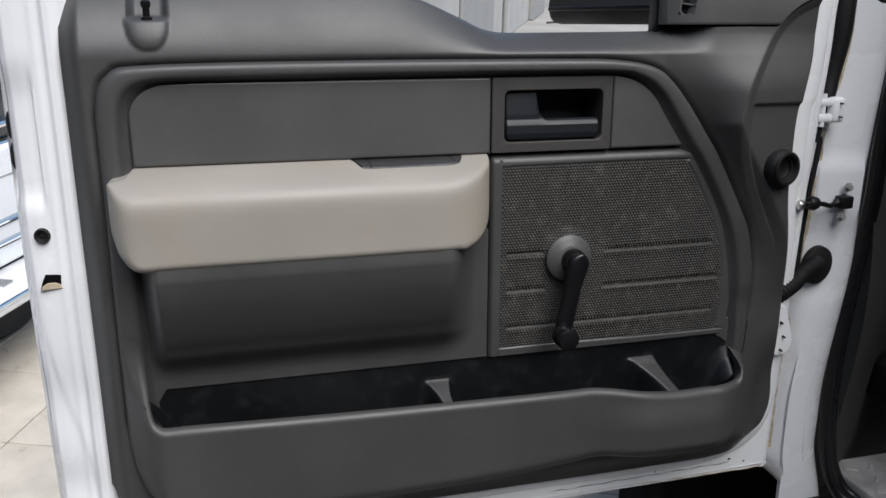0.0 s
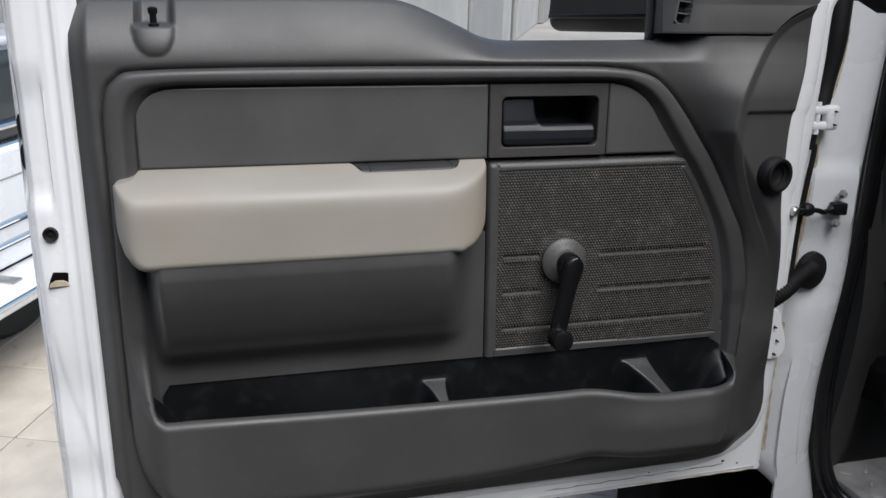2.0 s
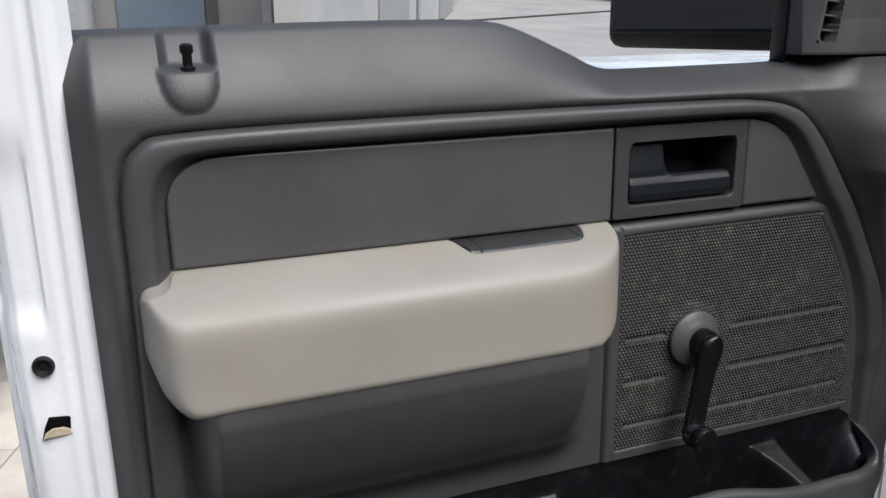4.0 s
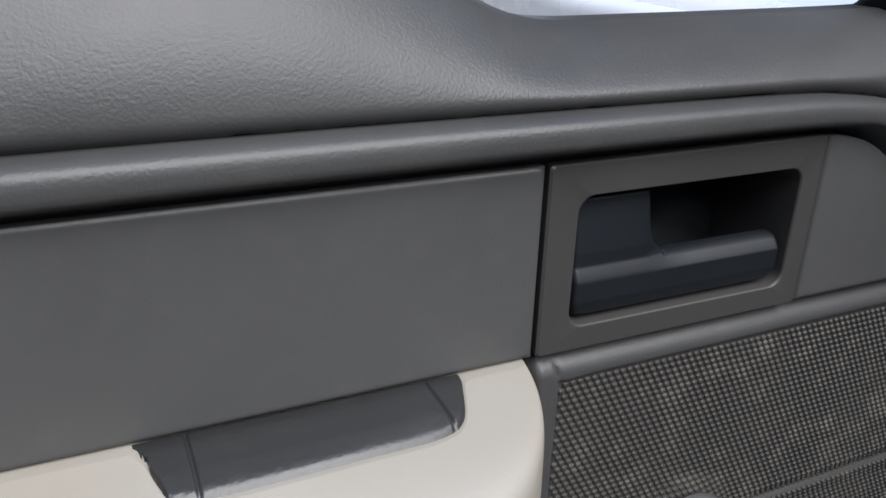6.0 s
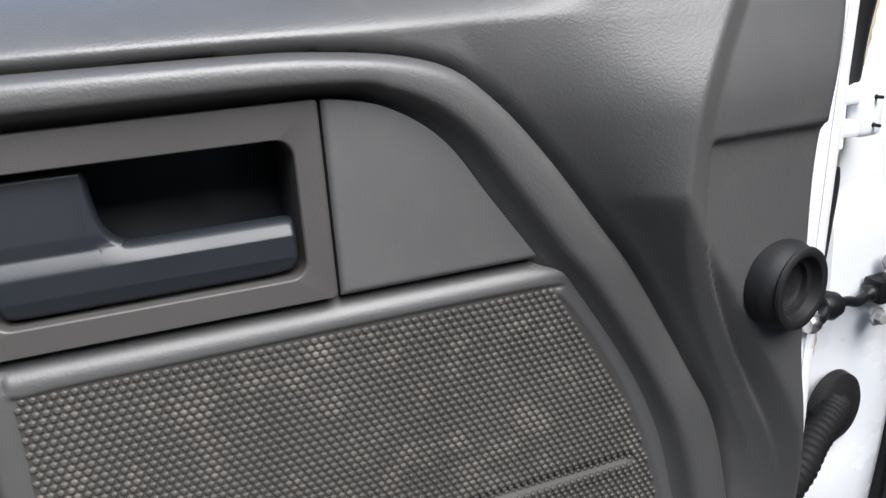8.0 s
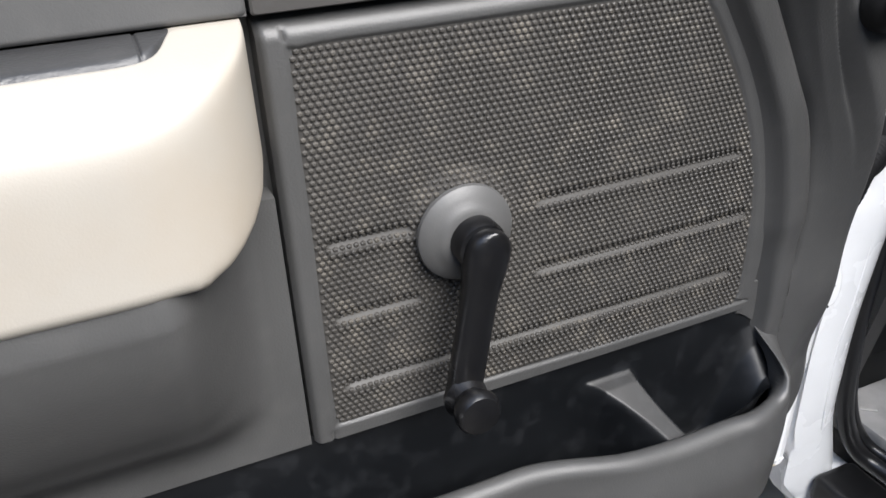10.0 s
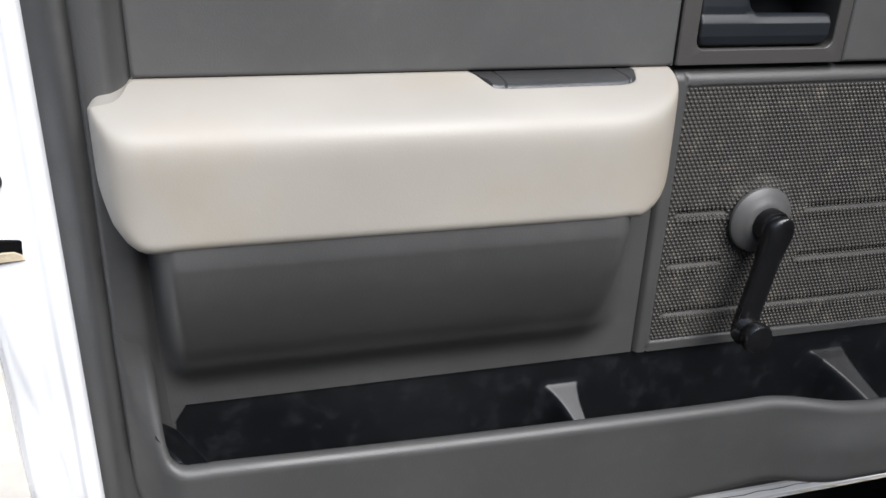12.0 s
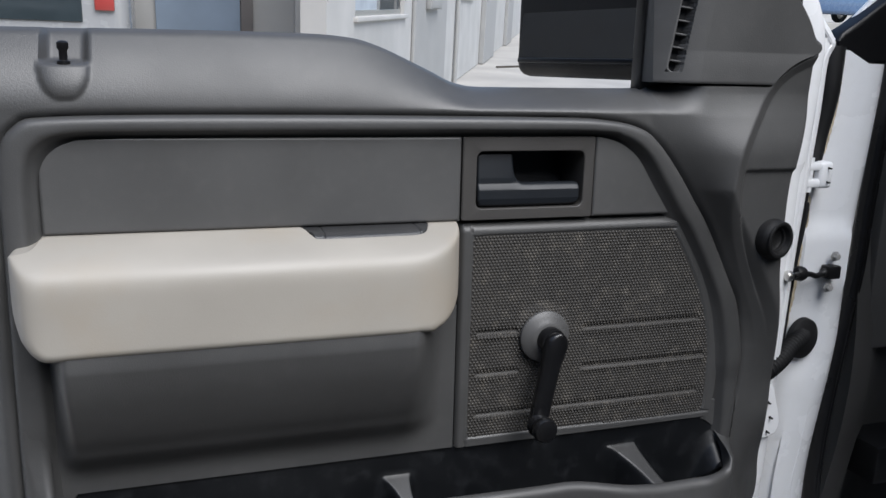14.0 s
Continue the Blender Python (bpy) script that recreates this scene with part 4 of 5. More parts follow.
for x, z, r in ((0.470, 0.549, 0.0022), (0.432, 0.552, 0.0013), (0.325, 0.545, 0.0012), (0.500, 0.541, 0.0016), (0.240, 0.548, 0.0010)):
    part("paint_chip", lathe([(0.0, 0.0006), (r * 0.7, 0.0005), (r, 0.0)], Matrix.Translation((x, 0.0558, z)) @ pose(0, 0, 0, 90) @ Matrix.Diagonal((1.5, 1, 1, 1)), 9, False), GRIME, door)
part("hem_rust", tube([(0.30 + 0.016 * i, 0.0565, 0.5245 + 0.0010 * math.sin(1.9 * i)) for i in range(16)], [0.0005 + 0.0008 * abs(math.sin(2.1 * i)) for i in range(16)], 6), RUST, door, "rust-stained folded hem")
part("outer_skin", sheet(np.linspace(-0.622, 0.566, 60), along([(-0.63, 0.62), (-0.60, 0.55), (-0.55, 0.52), (0.53, 0.522), (0.57, 0.53)]), flat(1.265), np.linspace(0, 1, 40), lambda X, Z: 0.128 + 0.030 * np.sin(np.clip((Z - 0.5) / 0.8, 0, 1) * math.pi) ** 0.7, back=0.10), WHITE, door, "white outer door skin")
part("window_weatherstrip", swept(spline([(-0.545, 1.306), (-0.336, 1.318), (-0.150, 1.317), (-0.108, 1.310), (-0.038, 1.279), (0.018, 1.264), (0.268, 1.266)], n=8), [(-0.004, 0.058), (-0.010, 0.062), (-0.010, 0.070), (0.0, 0.074)]), RUBBER, door)
part("mirror_triangle", block(0.265, 0.52, 0.050, 0.075, 1.27, 1.50, 0.004), BLACK, door)

# latch side: rubber plug and latch mouth
part("rubber_plug", lathe([(0.0, 0.004), (0.005, 0.003), (0.0065, 0.006), (0.0100, 0.0075), (0.0112, 0.005), (0.0115, 0.0), (0.0115, -0.006)], Matrix.Translation((-0.5895, 0.0435, 1.0315)) @ pose(0, 0, 0, 92, 0, -6) @ Matrix.Scale(0.88, 4), 32, False), RUBBER, door, "round black rubber plug")
# solid black block paints the shade inside the latch opening
part("latch_mouth", prism(np.array([(-0.600, 0.9585), (-0.571, 0.9600), (-0.569, 0.9665), (-0.5725, 0.979), (-0.592, 0.9795), (-0.5965, 0.970)]), 0.0372, 0.052, 0.0008, 1), VOID, door, "black block standing for the shade in the latch opening")
part("latch_pawl", prism(np.array([(-0.599, 0.9590), (-0.5725, 0.9605), (-0.5735, 0.9655), (-0.580, 0.9690), (-0.590, 0.9690), (-0.5965, 0.9650)]), 0.0358, 0.046, 0.001, 1), RUST, door, "greased tan latch plate")

for z in (1.168, 1.128):
    part("drain_plug", lathe([(0.0, 0.003), (0.006, 0.003), (0.009, 0.001), (0.009, -0.002)], Matrix.Translation((-0.6215, 0.092, z)) @ pose(0, 0, 0, 90, 0, -62) @ Matrix.Diagonal((0.8, 1.9, 1, 1)), 20, False), RUBBER, door, "oval grey rubber plug")

# side mirror on the far side of the door
TILTED = Matrix.Translation((0.226, 0.395, 0)) @ pose(0, 0, 0, 0, 0, 18)


def mirror_piece(*a):
    bm = block(*a)
    bm.transform(TILTED)
    return bm


part("side_mirror", mirror_piece(0.0, 0.14, -0.33, 0.0, 1.292, 1.62, 0.022, 4), RUBBER, door, "black side mirror housing", sharp=60)
PANE_TILT = Matrix.Translation((0, 0, 1.37)) @ pose(0, 0, 0, 0, 7, 0) @ Matrix.Translation((0, 0, -1.37))
TILTED = TILTED @ PANE_TILT
part("mirror_pane", mirror_piece(-0.003, 0.004, -0.310, -0.022, 1.3200, 1.428, 0.0008, 1), MIRROR, door, "lower wide-angle mirror glass")
part("mirror_pane", mirror_piece(-0.003, 0.004, -0.310, -0.022, 1.4350, 1.60, 0.0008, 1), MIRROR, door, "main mirror glass")


part("mirror_bar", mirror_piece(-0.005, 0.006, -0.309, -0.023, 1.4265, 1.4365, 0.002, 2), BLACK, door, "black bar between the two mirror glasses")
part("mirror_bar", mirror_piece(-0.005, 0.006, -0.309, -0.023, 1.3140, 1.3215, 0.002, 2), BLACK, door, "black rim under the mirror glass")

# ---- the truck's body at the hinges ----


def pillar_shape():
    zs = np.linspace(0.30, 1.352, 120)
    sec = [(0.570, 0.230), (0.590, 0.190), (0.606, 0.160), (0.618, 0.132), (0.632, 0.121), (0.655, 0.117), (0.690, 0.111), (0.712, 0.110), (0.728, 0.118), (0.742, 0.132), (0.752, 0.150), (0.770, 0.170)]
    v = []
    for z in zs:
        bulge = 0.009 * float(ss(0.925, 0.985, np.array(z)) * (1 - ss(1.045, 1.085, np.array(z))))
        low = 0.006 * float(ss(0.85, 0.79, np.array(z)))
        for i, (x, y) in enumerate(sec):
            on = 3 <= i <= 7
            lean = -0.030 * float(ss(0.90, 0.60, np.array(z))) + 0.030 * float(ss(0.52, 0.36, np.array(z))) + 0.020 * float(ss(1.0, 1.35, np.array(z)))
            top = 1.348 - 0.022 * float(ss(0.645, 0.69, np.array(x)))
            x = x + ((0.72, 0.705, 0.690, 0.672)[i] - x) * float(ss(0.50, 0.36, np.array(z))) if i < 4 else x
            x = max(x, 0.612 + (0.427 - z) * 0.72) if i < 7 and z < 0.427 else x
            v.append((x + lean * (i > 4), y - (bulge if on and x > 0.63 else 0) - (low if 3 <= i <= 6 else 0), min(z, top)))
    return v, grid_faces(len(zs), len(sec)).tolist()


part("hinge_pillar", pillar_shape(), WHITE, truck, "white painted hinge pillar", sharp=40)
part("pillar_seam", tube(spline([(0.634, 0.121, 1.118), (0.633, 0.119, 1.054), (0.627, 0.119, 1.01), (0.624, 0.119, 0.948), (0.619, 0.119, 0.921), (0.612, 0.116, 0.86)], n=6), [0.0026 + 0.0016 * abs(math.sin(1.3 * i)) for i in range(31)], 8), RUST, truck, "cracked cream seam sealer")
part("low_pillar_seam", tube(spline([(0.604, 0.121, 0.78), (0.596, 0.117, 0.716), (0.592, 0.115, 0.667), (0.592, 0.114, 0.598), (0.594, 0.114, 0.526)], n=6), [0.0085 - 0.0035 * i / 24 + 0.0008 * math.sin(1.9 * i) for i in range(25)], 8), RUST, truck, "rust-stained seam sealer")
part("pillar_crease", tube(spline([(0.678, 0.1080, 0.807), (0.674, 0.1062, 0.742), (0.668, 0.1055, 0.679), (0.661, 0.1060, 0.635), (0.660, 0.1060, 0.584), (0.668, 0.1050, 0.489)], n=6), 0.0016, 8), WHITE, truck, "faint pressed crease")
part("gap_seal", tube(spline([(0.644, 0.120, 1.350), (0.642, 0.118, 1.31), (0.640, 0.118, 1.26), (0.632, 0.118, 1.20), (0.616, 0.106, 1.14), (0.609, 0.102, 1.10)], n=6), [0.019 - 0.004 * float(ss(8, 18, np.array(i))) - 0.0105 * float(ss(19, 26, np.array(i))) for i in range(31)], 10), RUBBER, truck, "black gap seal")
part("upper_pillar_seam", tube(spline([(0.664, 0.118, 1.30), (0.661, 0.117, 1.26), (0.655, 0.117, 1.22), (0.648, 0.117, 1.186)], n=6), [0.0022 + 0.0012 * abs(math.sin(1.7 * i)) for i in range(19)], 8), RUST, truck, "cracked cream seam sealer")
# dark tube paints the shade of the gap between door and pillar
part("door_gap_shade", tube(spline([(0.612, 0.100, 1.110), (0.613, 0.100, 1.095), (0.609, 0.100, 1.058), (0.605, 0.100, 1.024), (0.601, 0.100, 0.977), (0.599, 0.100, 0.946), (0.598, 0.100, 0.895), (0.597, 0.100, 0.850)], n=6), 0.0046, 8), RUBBER, truck, "dark strip standing for the shaded gap beside the pillar")


def upper_hinge():
    bm = block(0.620, 0.645, 0.086, 0.125, 1.134, 1.176, 0.006, 3)
    for z in (1.142, 1.168):
        g = block(0.596, 0.63, 0.088, 0.104, z - 0.007, z + 0.007, 0.004, 2)
        me = bpy.data.meshes.new("tmp")
        g.to_mesh(me)
        g.free()
        bm.from_mesh(me)
    return bm


def lower_hinge():
    """A bent leaf that widens to a foot with a nut on it."""
    line = spline([(0.522, 0.837), (0.534, 0.838), (0.543, 0.828), (0.550, 0.806), (0.557, 0.786), (0.560, 0.768), (0.557, 0.754), (0.548, 0.748), (0.527, 0.747), (0.518, 0.780), (0.518, 0.820)], closed=True, n=5)
    return prism(line, 0.042, 0.060, 0.003, 2)


def screw_shape(x, y, z, r):
    return lathe([(r * 1.5, 0.0), (r * 1.5, 0.0015), (r, 0.002), (r, 0.007), (r * 0.8, 0.008)], Matrix.Translation((x, y, z)) @ FRONT, 6 if r > 0.005 else 16)


hinge = part("hinge", upper_hinge(), WHITE, truck, "white painted upper door hinge")
part("hinge_pin", tube([(0.606, 0.094, 1.128), (0.606, 0.094, 1.182)], 0.005, 12), WHITE, hinge, "painted hinge pin")
for z in (1.144, 1.166):
    part("hinge_bolt", screw_shape(0.634, 0.0875, z, 0.0014), BLACK, hinge)
hinge = part("hinge", lower_hinge(), WHITE, truck, "white painted lower door hinge")
for x, z in ((0.540, 0.780), (0.537, 0.756), (0.533, 0.806)):
    part("hinge_bolt", screw_shape(x, 0.0435, z, 0.0016), BLACK, hinge)
for x, z in ((0.677, 1.0215), (0.670, 0.9700)):
    part("pillar_bolt", screw_shape(x, 0.094, z, 0.0058), PALE_GREY, truck, "pale zinc bolt")
# check strap: bracket, twisted strap, ball
strap = part("check_strap", tube(spline([(0.668, 0.094, 0.996), (0.655, 0.092, 0.995), (0.640, 0.089, 0.992), (0.626, 0.087, 0.996), (0.604, 0.083, 0.999), (0.580, 0.066, 1.003), (0.562, 0.053, 1.006), (0.548, 0.052, 1.007)], n=6), [0.0075] * 7 + [0.0045] * 36, 8), BLACK, truck, "black door check strap", sharp=50)
part("strap_bracket", block(0.660, 0.685, 0.084, 0.104, 0.985, 1.007, 0.003), BLACK, strap)
part("strap_ball", lathe([(0.003, -0.012), (0.010, -0.008), (0.0125, 0.0), (0.010, 0.008), (0.003, 0.012)], Matrix.Translation((0.598, 0.080, 1.0005)) @ pose(0, 0, 0, 0, 90, 0), 20), BLACK, strap)
part("strap_stop", lathe([(0.003, -0.008), (0.009, -0.006), (0.011, 0.0), (0.009, 0.006), (0.003, 0.008)], Matrix.Translation((0.550, 0.0500, 1.007)) @ Matrix.Scale(0.8, 4) @ pose(0, 0, 0, 0, 90, 0), 20), STEEL, strap)
# wiring boot
boot = part("wiring_boot", lathe([(0.0, 0.012), (0.018, 0.011), (0.023, 0.008), (0.030, 0.007), (0.034, 0.004), (0.0355, -0.004)], Matrix.Translation((0.645, 0.108, 0.880)) @ pose(0, 0, 0, 90, 0, 10), 36, False), RUBBER, truck, "black rubber wiring boot")
hose = spline([(0.646, 0.112, 0.884), (0.633, 0.098, 0.887), (0.616, 0.088, 0.884), (0.592, 0.078, 0.876), (0.566, 0.064, 0.866), (0.540, 0.054, 0.857), (0.518, 0.050, 0.848)], n=12)
part("ribbed_hose", tube(hose, [0.0128 + 0.0020 * math.cos(i * math.pi / 1.5) for i in range(len(hose))], 18), RUBBER, boot, sharp=60)
# door seal and cabin
SEAL = [(0.815, 0.165, 1.34), (0.800, 0.160, 1.22), (0.790, 0.158, 1.08), (0.785, 0.156, 0.97), (0.772, 0.155, 0.86), (0.758, 0.152, 0.76), (0.748, 0.150, 0.66), (0.746, 0.148, 0.56), (0.755, 0.142, 0.46), (0.775, 0.125, 0.395), (0.795, 0.08, 0.372), (0.800, -0.05, 0.368), (0.800, -0.40, 0.366), (0.800, -1.3, 0.366)]
part("door_seal", tube(spline(SEAL, n=8), 0.0125, 12), SEAL_MAT, truck, "black rubber door seal")
part("door_seal", tube(spline([(x + 0.021, y + 0.010, z + 0.004) for x, y, z in SEAL], n=8), 0.009, 10), SEAL_MAT, truck, "inner lip of the door seal")
part("kick_panel", sheet(np.linspace(0.35, 1.32, 30), flat(0.80), flat(2.2), np.linspace(0, 1, 30), lambda X, Z: 0.175 + 0.10 * ss(0.81, 1.0, X) + 0.03 * np.sin(6 * Z), axis="z", back=0.30), CABIN, truck, "dark grey kick panel")
part("kick_panel_trim", block(0.835, 1.3, 0.16, 0.22, 0.823, 1.20, 0.008), CABIN, truck)
part("pedal_box", block(0.885, 1.2, 0.14, 0.24, 0.555, 0.635, 0.012), BLACK, truck, "black plastic lever in the footwell")
part("dashboard_end", prism(np.array([(0.706, 1.342), (0.730, 1.330), (0.82, 1.326), (2.2, 1.318), (2.2, 1.60), (0.98, 1.60), (0.80, 1.437), (0.735, 1.391), (0.708, 1.375), (0.698, 1.362)]), 0.17, 0.205, 0.008, 3), BLACK, truck, "black dashboard end", sharp=30)
sill = part("sill_plate", block(0.815, 1.12, -1.4, 0.215, 0.36, 0.405, 0.008), SILL_MAT, truck, "worn grey sill plate with diamond treads")
for i in range(10):
    for j in range(4):
        d = block(-0.013, 0.013, -0.004, 0.004, 0, 0.004, 0.0015, 1)
        d.transform(Matrix.Translation((0.845 + 0.05 * j + 0.025 * (i % 2), 0.17 - 0.045 * i, 0.4045)) @ pose(0, 0, 0, 0, 0, 40 if (i + j) % 2 else -40))
        part("tread", d, SILL_MAT, sill)
part("step_cover", block(0.668, 0.740, -1.3, 0.104, 0.36, 0.412, 0.012, 3), BLACK, truck, "black plastic step cover")
part("rocker_panel", block(0.728, 0.800, -1.4, 0.20, 0.25, 0.352, 0.025, 4), WHITE, truck, "white rocker panel")
part("floor_pan", block(0.82, 2.3, -1.45, 0.35, 0.28, 0.362, 0.01), CABIN, truck)
# cab walls and roof lie out of view, added to block the sky
part("cab_wall", block(2.25, 2.33, -1.45, 0.35, 0.40, 1.85, 0.01), CABIN, truck)
part("cab_wall", block(0.76, 2.3, -1.55, -1.45, 0.40, 1.85, 0.01), CABIN, truck)
part("cab_roof", block(0.80, 2.3, -1.55, 0.10, 1.85, 1.92, 0.03, 3), WHITE, truck, "white cab roof, unseen, added to block sky light")
part("windscreen_pillar", tube([(0.690, 0.215, 1.320), (0.726, 0.20, 1.370), (0.808, 0.20, 1.448), (0.97, 0.14, 1.62), (1.07, -0.02, 1.88)], [0.008, 0.0065, 0.0065, 0.014, 0.03], 10), WHITE, truck, "white windscreen pillar")
# black block added to paint the shade under the truck
part("under_truck_shade", block(0.54, 1.15, 0.36, 0.60, 0.08, 0.56, 0.03, 3), VOID, truck, "added black block standing for the shade under the truck")
part("front_fender", block(0.60, 0.68, 0.24, 1.55, 0.55, 1.20, 0.03, 4), WHITE, truck, "white front fender")
part("bonnet", block(0.66, 2.35, 0.42, 1.55, 1.08, 1.22, 0.05, 4), WHITE, truck, "white bonnet")


def wheel(parent, x, y, z, r, w, turned=90):
    m = Matrix.Translation((x, y, z)) @ pose(0, 0, 0, 90, 0, turned)
    t = part("wheel", lathe([(r * 0.62, -w / 2), (r * 0.93, -w / 2), (r, -w * 0.35), (r, w * 0.35), (r * 0.93, w / 2), (r * 0.62, w / 2)], m, 48, False), TYRE, parent, "black tyre on a steel rim")
    part("rim", lathe([(0.02, w * 0.42), (r * 0.3, w * 0.40), (r * 0.55, w * 0.28), (r * 0.64, w * 0.47), (r * 0.64, -w * 0.45)], m, 40), STEEL, t)


for wx, wy in ((0.80, 0.98), (2.2, 0.98), (0.80, -2.2), (2.2, -2.2)):
    low = (TRUCK.inverted() @ Vector((wx, wy, 0.38)))
    wheel(truck, wx, low.y, low.z, 0.385, 0.25)
part("cargo_bed_floor", block(0.80, 2.28, -3.35, -1.62, 0.55, 0.66, 0.01), WHITE, truck)
for bx in (0.72, 2.24):
    part("cargo_bed_side", block(bx, bx + 0.09, -3.36, -1.60, 0.50, 1.12, 0.02, 3), WHITE, truck, "white cargo bed side")
part("tailgate", block(0.815, 2.235, -3.42, -3.35, 0.52, 1.12, 0.015, 2), WHITE, truck, "white tailgate")
part("cab_back_window", block(1.0, 2.05, -1.556, -1.552, 1.30, 1.72, 0), GLASS, truck)
for bx in (0.78, 2.22):
    part("rear_cab_pillar", block(bx, bx + 0.07, -1.50, -1.38, 0.40, 1.86, 0.01), WHITE, truck)
part("cab_side", block(2.331, 2.36, -1.50, 0.40, 0.45, 1.25, 0.008), WHITE, truck, "white closed door side")
part("rear_axle", tube([(0.8, -2.2, 0.30), (2.2, -2.2, 0.30)], 0.06, 10), BLACK, truck)
part("frame_rail", block(1.0, 1.1, -2.4, 1.2, 0.24, 0.36, 0.01), BLACK, truck)

# ---- ground ----
solid("ground", ([(-80, -80, -0.012), (80, -80, -0.012), (80, 120, -0.012), (-80, 120, -0.012)], [(0, 1, 2, 3)]), CONCRETE, "pale concrete yard reaching far away", kind="structure", smooth=False)
floor = solid("floor", block(-4.0, 3.2, 0.02, 5.6, -0.010, -0.003, 0), GROUT, "cream stone tiled floor under the truck", kind="structure", smooth=False)

# unseen dark ground, added to weaken light bouncing up onto the door
solid("pavement", block(-6.998, 6.0, -5.998, 0.015, -0.010, 0.001, 0), ASPHALT, "brown cement pavement added out of view to cut bounced light", kind="structure", smooth=False)

solid("drain_channel", tube([(6.5, 16.2, 0.0), (8.2, 17.0, 0.0), (10.1, 17.9, 0.0), (12.5, 19.0, 0.0)], 0.03, 8), GRIME, "dark drain line across the concrete yard", kind="structure")

# ---- building along the yard ----
WALL = Matrix.Translation((1.2, 6.2, 0)) @ pose(0, 0, 0, 0, 0, 64.5)   # x runs along the wall, away; -y faces the yard
S0 = -0.98


def wall_with_holes(x0, x1, z1, holes, thick):
    """A wall from blocks round rectangular holes (x0, x1, z0, z1)."""
    bm = bmesh.new()
    cuts = sorted({x0, x1, *[h[0] for h in holes], *[h[1] for h in holes]})
    for a, b in zip(cuts, cuts[1:]):
        spans = [(0.0, z1)]
        for h in holes:
            if h[0] <= a + 1e-6 and b <= h[1] + 1e-6:
                spans = [s for q in spans for s in ((q[0], min(q[1], h[2])), (max(q[0], h[3]), q[1])) if s[1] - s[0] > 1e-4]
        for s in spans:
            bmesh.ops.create_cube(bm, size=1, matrix=Matrix.LocRotScale(((a + b) / 2, thick / 2, (s[0] + s[1]) / 2), None, (b - a, thick, s[1] - s[0])))
    return bm


HOLES = [(-0.08, 2.25, 1.2, 2.4), (7.9, 9.9, 1.42, 2.5), (16.6, 19.8, 1.65, 2.6)]
solid("wall_yard", wall_with_holes(S0, 40.0, 3.6, HOLES, 0.2), PLASTER, "white plastered building wall with windows", kind="structure", m=WALL, smooth=False)
for i, (a, b, z0, z1) in enumerate(HOLES):
    win = thing("window_%d" % (i + 1), ((a + b) / 2, 0.1, z0), WALL, "aluminium sliding window in a white wall", "window", "building windows", "structure")
    part("window_frame", merged(*[(lambda q: ([v.co[:] for v in q.verts], [[v.index for v in f.verts] for f in q.faces]))(q) for q in [block(a, b, 0.04, 0.09, z0, z0 + 0.05, 0), block(a, b, 0.04, 0.09, z1 - 0.05, z1, 0), block(a, a + 0.05, 0.041, 0.089, z0 + 0.05, z1 - 0.05, 0), block(b - 0.05, b, 0.041, 0.089, z0 + 0.05, z1 - 0.05, 0), block((a + b) / 2 - 0.03, (a + b) / 2 + 0.03, 0.041, 0.089, z0 + 0.05, z1 - 0.05, 0)] if not (q.verts.index_update() or q.verts.ensure_lookup_table())]), STEEL, win, smooth=False)
    # the first window's near pane has the sky's reflection in its colour
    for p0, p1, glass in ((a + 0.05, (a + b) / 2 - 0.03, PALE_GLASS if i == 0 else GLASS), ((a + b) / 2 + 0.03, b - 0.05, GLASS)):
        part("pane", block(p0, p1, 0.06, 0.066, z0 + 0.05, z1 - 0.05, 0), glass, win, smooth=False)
    part("window_sill", block(a - 0.05, b + 0.05, -0.04, 0.04, z0 - 0.04, z0, 0.004), PLASTER, win)
# the pilasters' shaded faces are put into a greyer plaster colour
for c0, c1, out in ((2.75, 5.6, 0.05), (12.0, 15.2, 0.12), (21.0, 24.0, 0.12)):
    solid("column", block(c0, c1, -out, -0.002, 0, 3.58, 0.015), PALE_GREY, "broad pilaster on the yard wall, its shade put into grey plaster", "column", m=WALL, group="yard wall pilasters", smooth=False)
solid("drain_pipe", tube([(7.05, -0.05, 0.02), (7.05, -0.05, 3.5)], 0.04, 10), PALE_GREY, "thin grey drain pipe down the yard wall", "pipe", m=WALL)
box = thing("meter_box", (4.0, -0.06, 1.2), WALL, "small white electric meter box on the wall", "meter box")
part("case", block(3.5, 4.5, -0.12, -0.052, 1.25, 1.43, 0.01), PALE_GREY, box)
part("lid", block(3.55, 4.45, -0.128, -0.118, 1.265, 1.415, 0.004), PALE_GREY, box)
solid("wall_end", block(-7.0, 1.4, 7.6, 7.8, 0, 3.6, 0), PALE_GREY, "pale grey end wall of the yard", kind="structure", smooth=False)
solid("wall_panel", block(-0.45, 0.33, 7.56, 7.6, 0.3, 2.6, 0.004), BLUE, "blue painted panel on the end wall", "panel", smooth=False)
solid("door_post", block(0.335, 0.45, 7.54, 7.6, 0.0, 2.6, 0.004), BROWN, "brown door post on the end wall", "post", smooth=False)
solid("door_post", block(0.86, 0.955, 7.54, 7.6, 0.0, 2.6, 0.004), PLASTER, "white post on the grey end wall", "post", smooth=False)
# out of view: added to keep low sky light off the door
solid("wall_behind", block(-9, 9, -6.2, -6.0, 0, 5.0, 0), GREY_WALL, "unseen grey wall added to block low sky light", kind="structure", smooth=False)
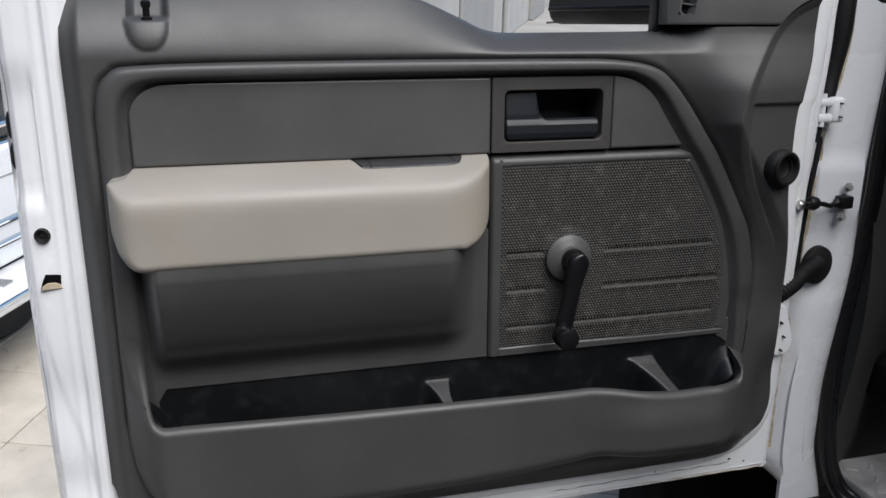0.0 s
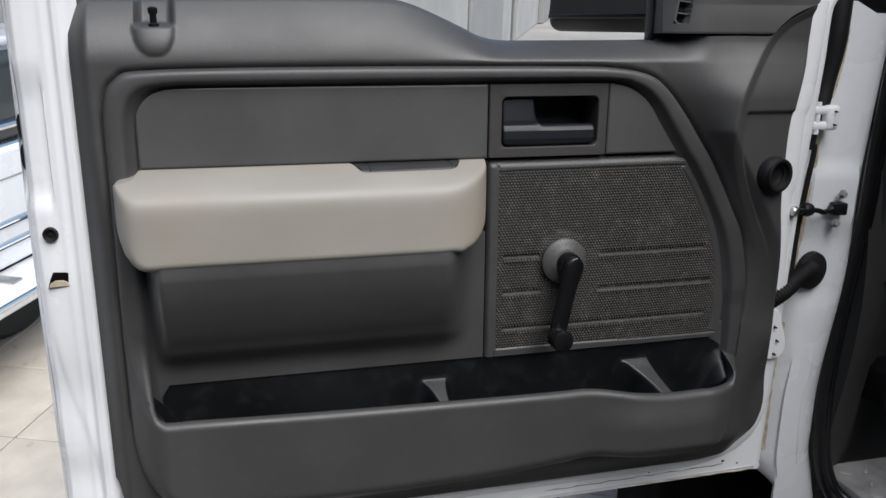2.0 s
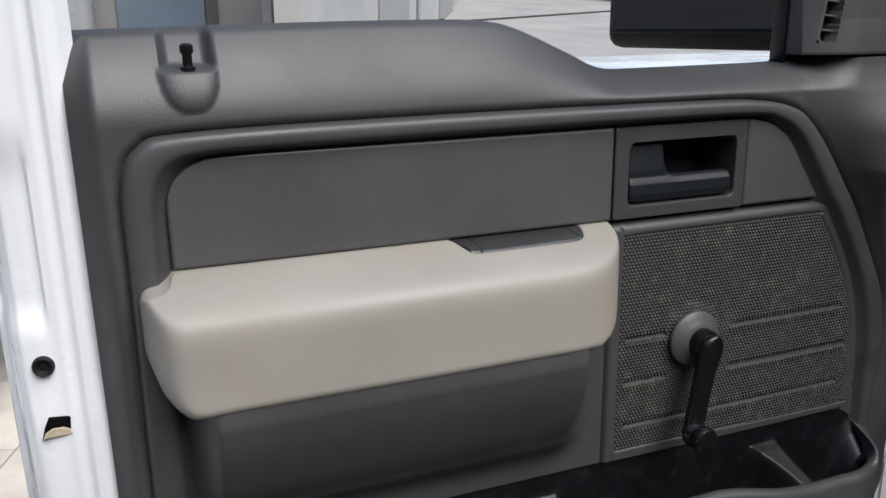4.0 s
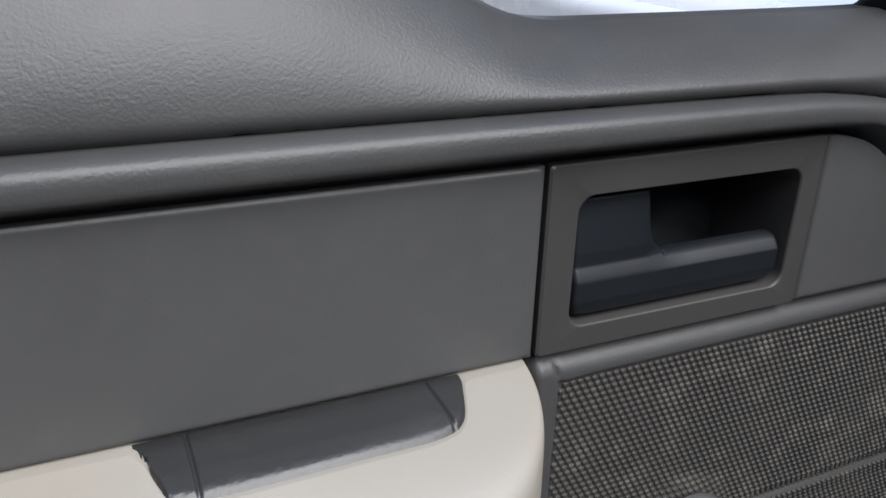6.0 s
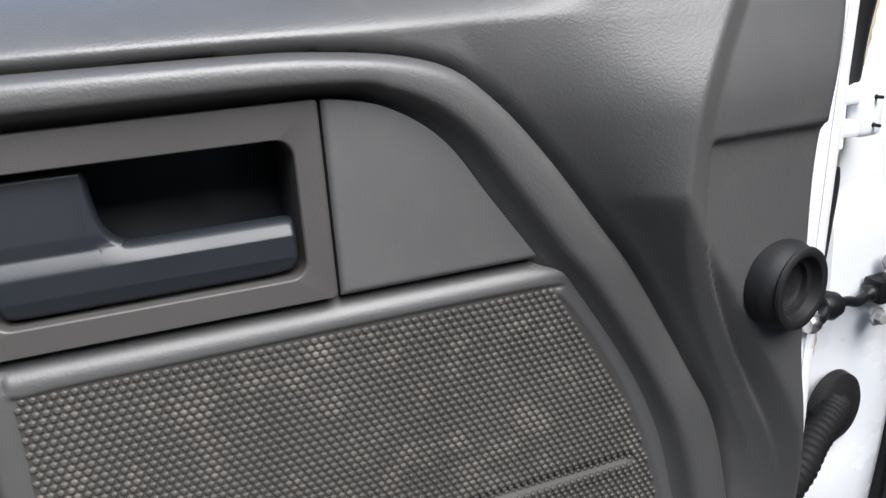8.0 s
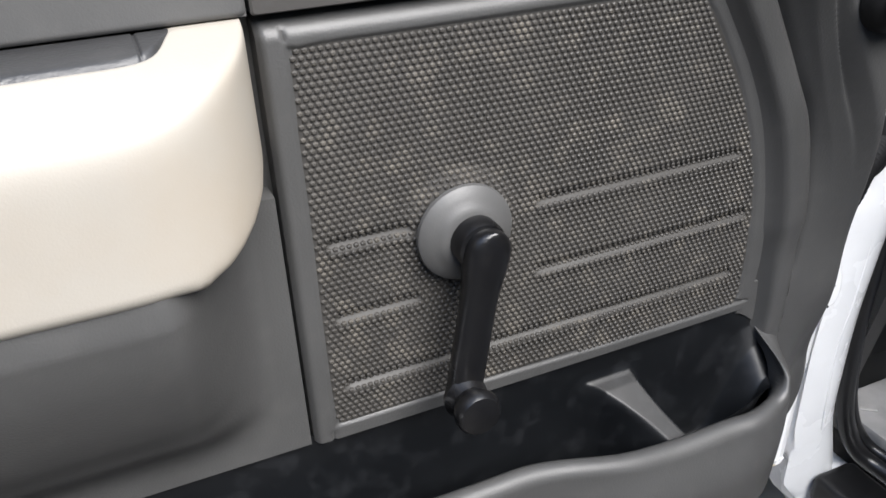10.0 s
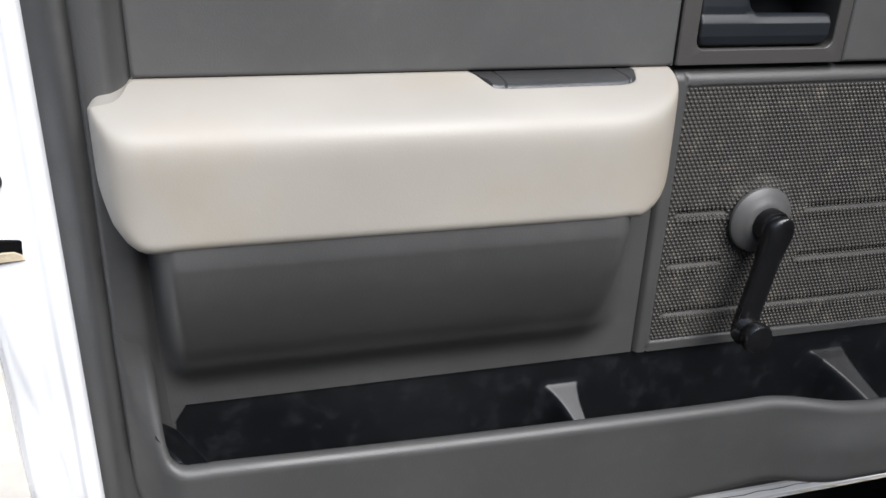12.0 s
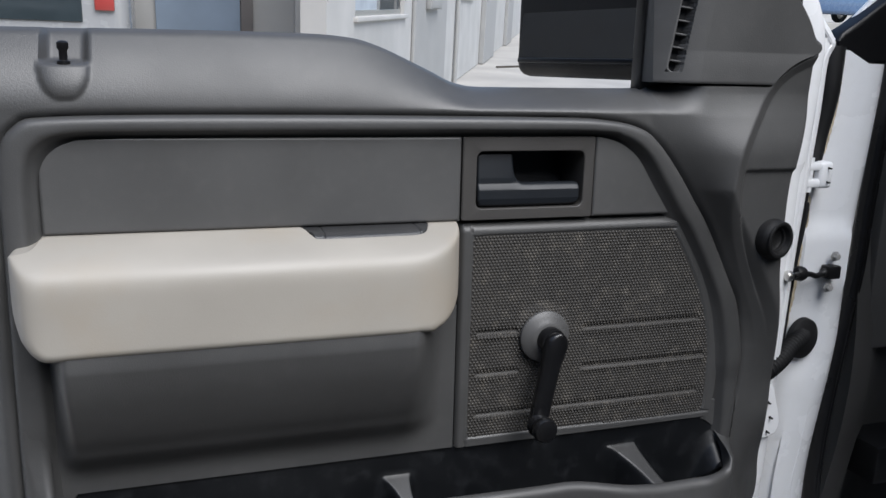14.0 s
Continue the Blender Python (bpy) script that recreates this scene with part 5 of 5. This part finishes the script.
# added out of view so the mirror glass reflects something dark
solid("wall_side", block(-7.2, -7.0, -6.0, 9, 0, 6.5, 0), DARK_WALL, "dark brown wall added out of view for the mirror to reflect", kind="structure", smooth=False)
solid("wall_far", block(-20, 60, 60, 60.3, 0, 4, 0), PLASTER, "far white boundary wall", kind="structure", smooth=False)

# ---- parked white pickup beside the open door ----
BESIDE = Matrix.Translation((-1.233, 1.590, 0)) @ pose(0, 0, 0, 0, 0, 66)
pickup = thing("parked_pickup", (-1.2, 0.9, 0), BESIDE, "white parked pickup with chrome side moldings", "vehicle")
part("body", block(-2.6, 1.30, 0.0, 1.8, 0.34, 0.752, 0.025, 4), WHITE, pickup)
part("upper_body", block(-2.2, 1.00, 0.03, 1.74, 0.74, 1.06, 0.02, 2), GLASS, pickup)
part("cab_roof", block(-2.15, 0.95, 0.08, 1.70, 1.055, 1.09, 0.01), WHITE, pickup)
for z, r in ((0.748, 0.011), (0.812, 0.013)):
    part("window_molding", tube([(-2.3, 0.022, z), (1.1, 0.022, z)], r, 8), CHROME, pickup, "chrome window molding")
for z in (0.500, 0.430):
    molding = part("side_molding", tube([(-2.4, -0.002, z), (1.2, -0.004, z)], 0.010, 8), CHROME, pickup, "chrome side molding")
    # black tube paints the shadow line below the molding
    part("molding_shadow_line", tube([(-2.4, 0.0, z - 0.0125), (1.2, -0.001, z - 0.0125)], 0.004, 6), BLACK, molding)
part("door_seam", tube([(-2.4, 0.0, 0.630), (1.25, 0.0, 0.652)], 0.003, 6), PALE_GREY, pickup)
for x in (-0.25, 0.12, 0.50):
    part("board_bracket", block(x, x + 0.05, -0.10, 0.06, 0.325, 0.345, 0.004), STEEL, pickup)
part("lower_trim", block(-2.5, 1.2, 0.03, 0.4, 0.30, 0.338, 0.006), BLACK, pickup)
part("running_board", block(-2.3, 0.75, -0.16, 0.03, 0.275, 0.335, 0.018, 3), WHITE, pickup, "white running board with a chrome edge")
part("board_edge", tube([(-2.28, -0.16, 0.315), (0.74, -0.16, 0.315)], 0.009, 8), CHROME, pickup)
for wx in (0.42, -2.2):
    wheel(pickup, wx, 0.24, 0.36, 0.36, 0.25, 0)
    wheel(pickup, wx, 1.60, 0.36, 0.36, 0.25, 0)

# ---- silver van with a red lamp before the end wall ----
van = thing("parked_van", (-1.2, 6.6, 0), Matrix.Identity(4), "silver grey parked van with a red tail lamp", "vehicle")
part("body", block(-2.6, -0.62, 6.0, 7.4, 0.35, 1.62, 0.12, 4), SILVER, van)
part("rear_window", block(-2.3, -0.95, 5.985, 6.01, 1.08, 1.5, 0.005, 1), GLASS, van)
part("tail_lamp", block(-0.86, -0.72, 5.97, 6.02, 1.17, 1.30, 0.01), RED, van)
for wx in (-2.3, -0.9):
    wheel(van, wx, 6.4, 0.34, 0.34, 0.2)

# ---- car far off beyond the bonnet ----
solid("terrace", block(15.0, 34.0, 21.0, 30.0, 0, 1.28, 0.02), CONCRETE, "raised concrete terrace across the yard", kind="structure", smooth=False)
car = thing("parked_car", (22.0, 24.0, 1.28), Matrix.Identity(4), "blue parked car far across the yard", "vehicle")
part("body", block(19.6, 24.4, 23.0, 24.8, 1.55, 2.24, 0.15, 3), BLUE_CAR, car)
part("cabin", block(20.7, 23.6, 23.1, 24.7, 2.2, 2.78, 0.2, 3), BLUE_CAR, car)
for wx, wy in ((20.4, 23.1), (23.5, 23.1), (20.4, 24.7), (23.5, 24.7)):
    wheel(car, wx, wy, 1.60, 0.32, 0.2, 0)
# pale side windows: reflected sky painted in
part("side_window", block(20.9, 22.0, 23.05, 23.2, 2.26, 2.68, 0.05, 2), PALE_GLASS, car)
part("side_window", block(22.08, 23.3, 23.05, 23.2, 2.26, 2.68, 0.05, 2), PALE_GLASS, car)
part("wing_mirror", block(20.95, 21.2, 22.85, 23.04, 2.24, 2.40, 0.04, 2), BLACK, car)

# ---- floor tiles, pieces of the floor ----
tile_mesh = mesh_of("tile", block(-0.199, 0.199, -0.199, 0.199, -0.004, 0.004, 0.002, 1), TILE, smooth=False)
TURN = Matrix.Translation((-1.045, 1.256, 0.0)) @ pose(0, 0, 0, 0, 0, -21)
for i in range(-9, 11):
    for j in range(-6, 12):
        c = TURN @ Vector((0.4025 * (i + 0.5), 0.4025 * (j + 0.5), 0))
        if -3.7 < c.x < 2.9 and 0.25 < c.y < 5.3:
            ob = new("tile", tile_mesh)
            ob.parent = floor
            ob.matrix_world = Matrix.Translation(c) @ pose(0, 0, 0, 0, 0, -21)
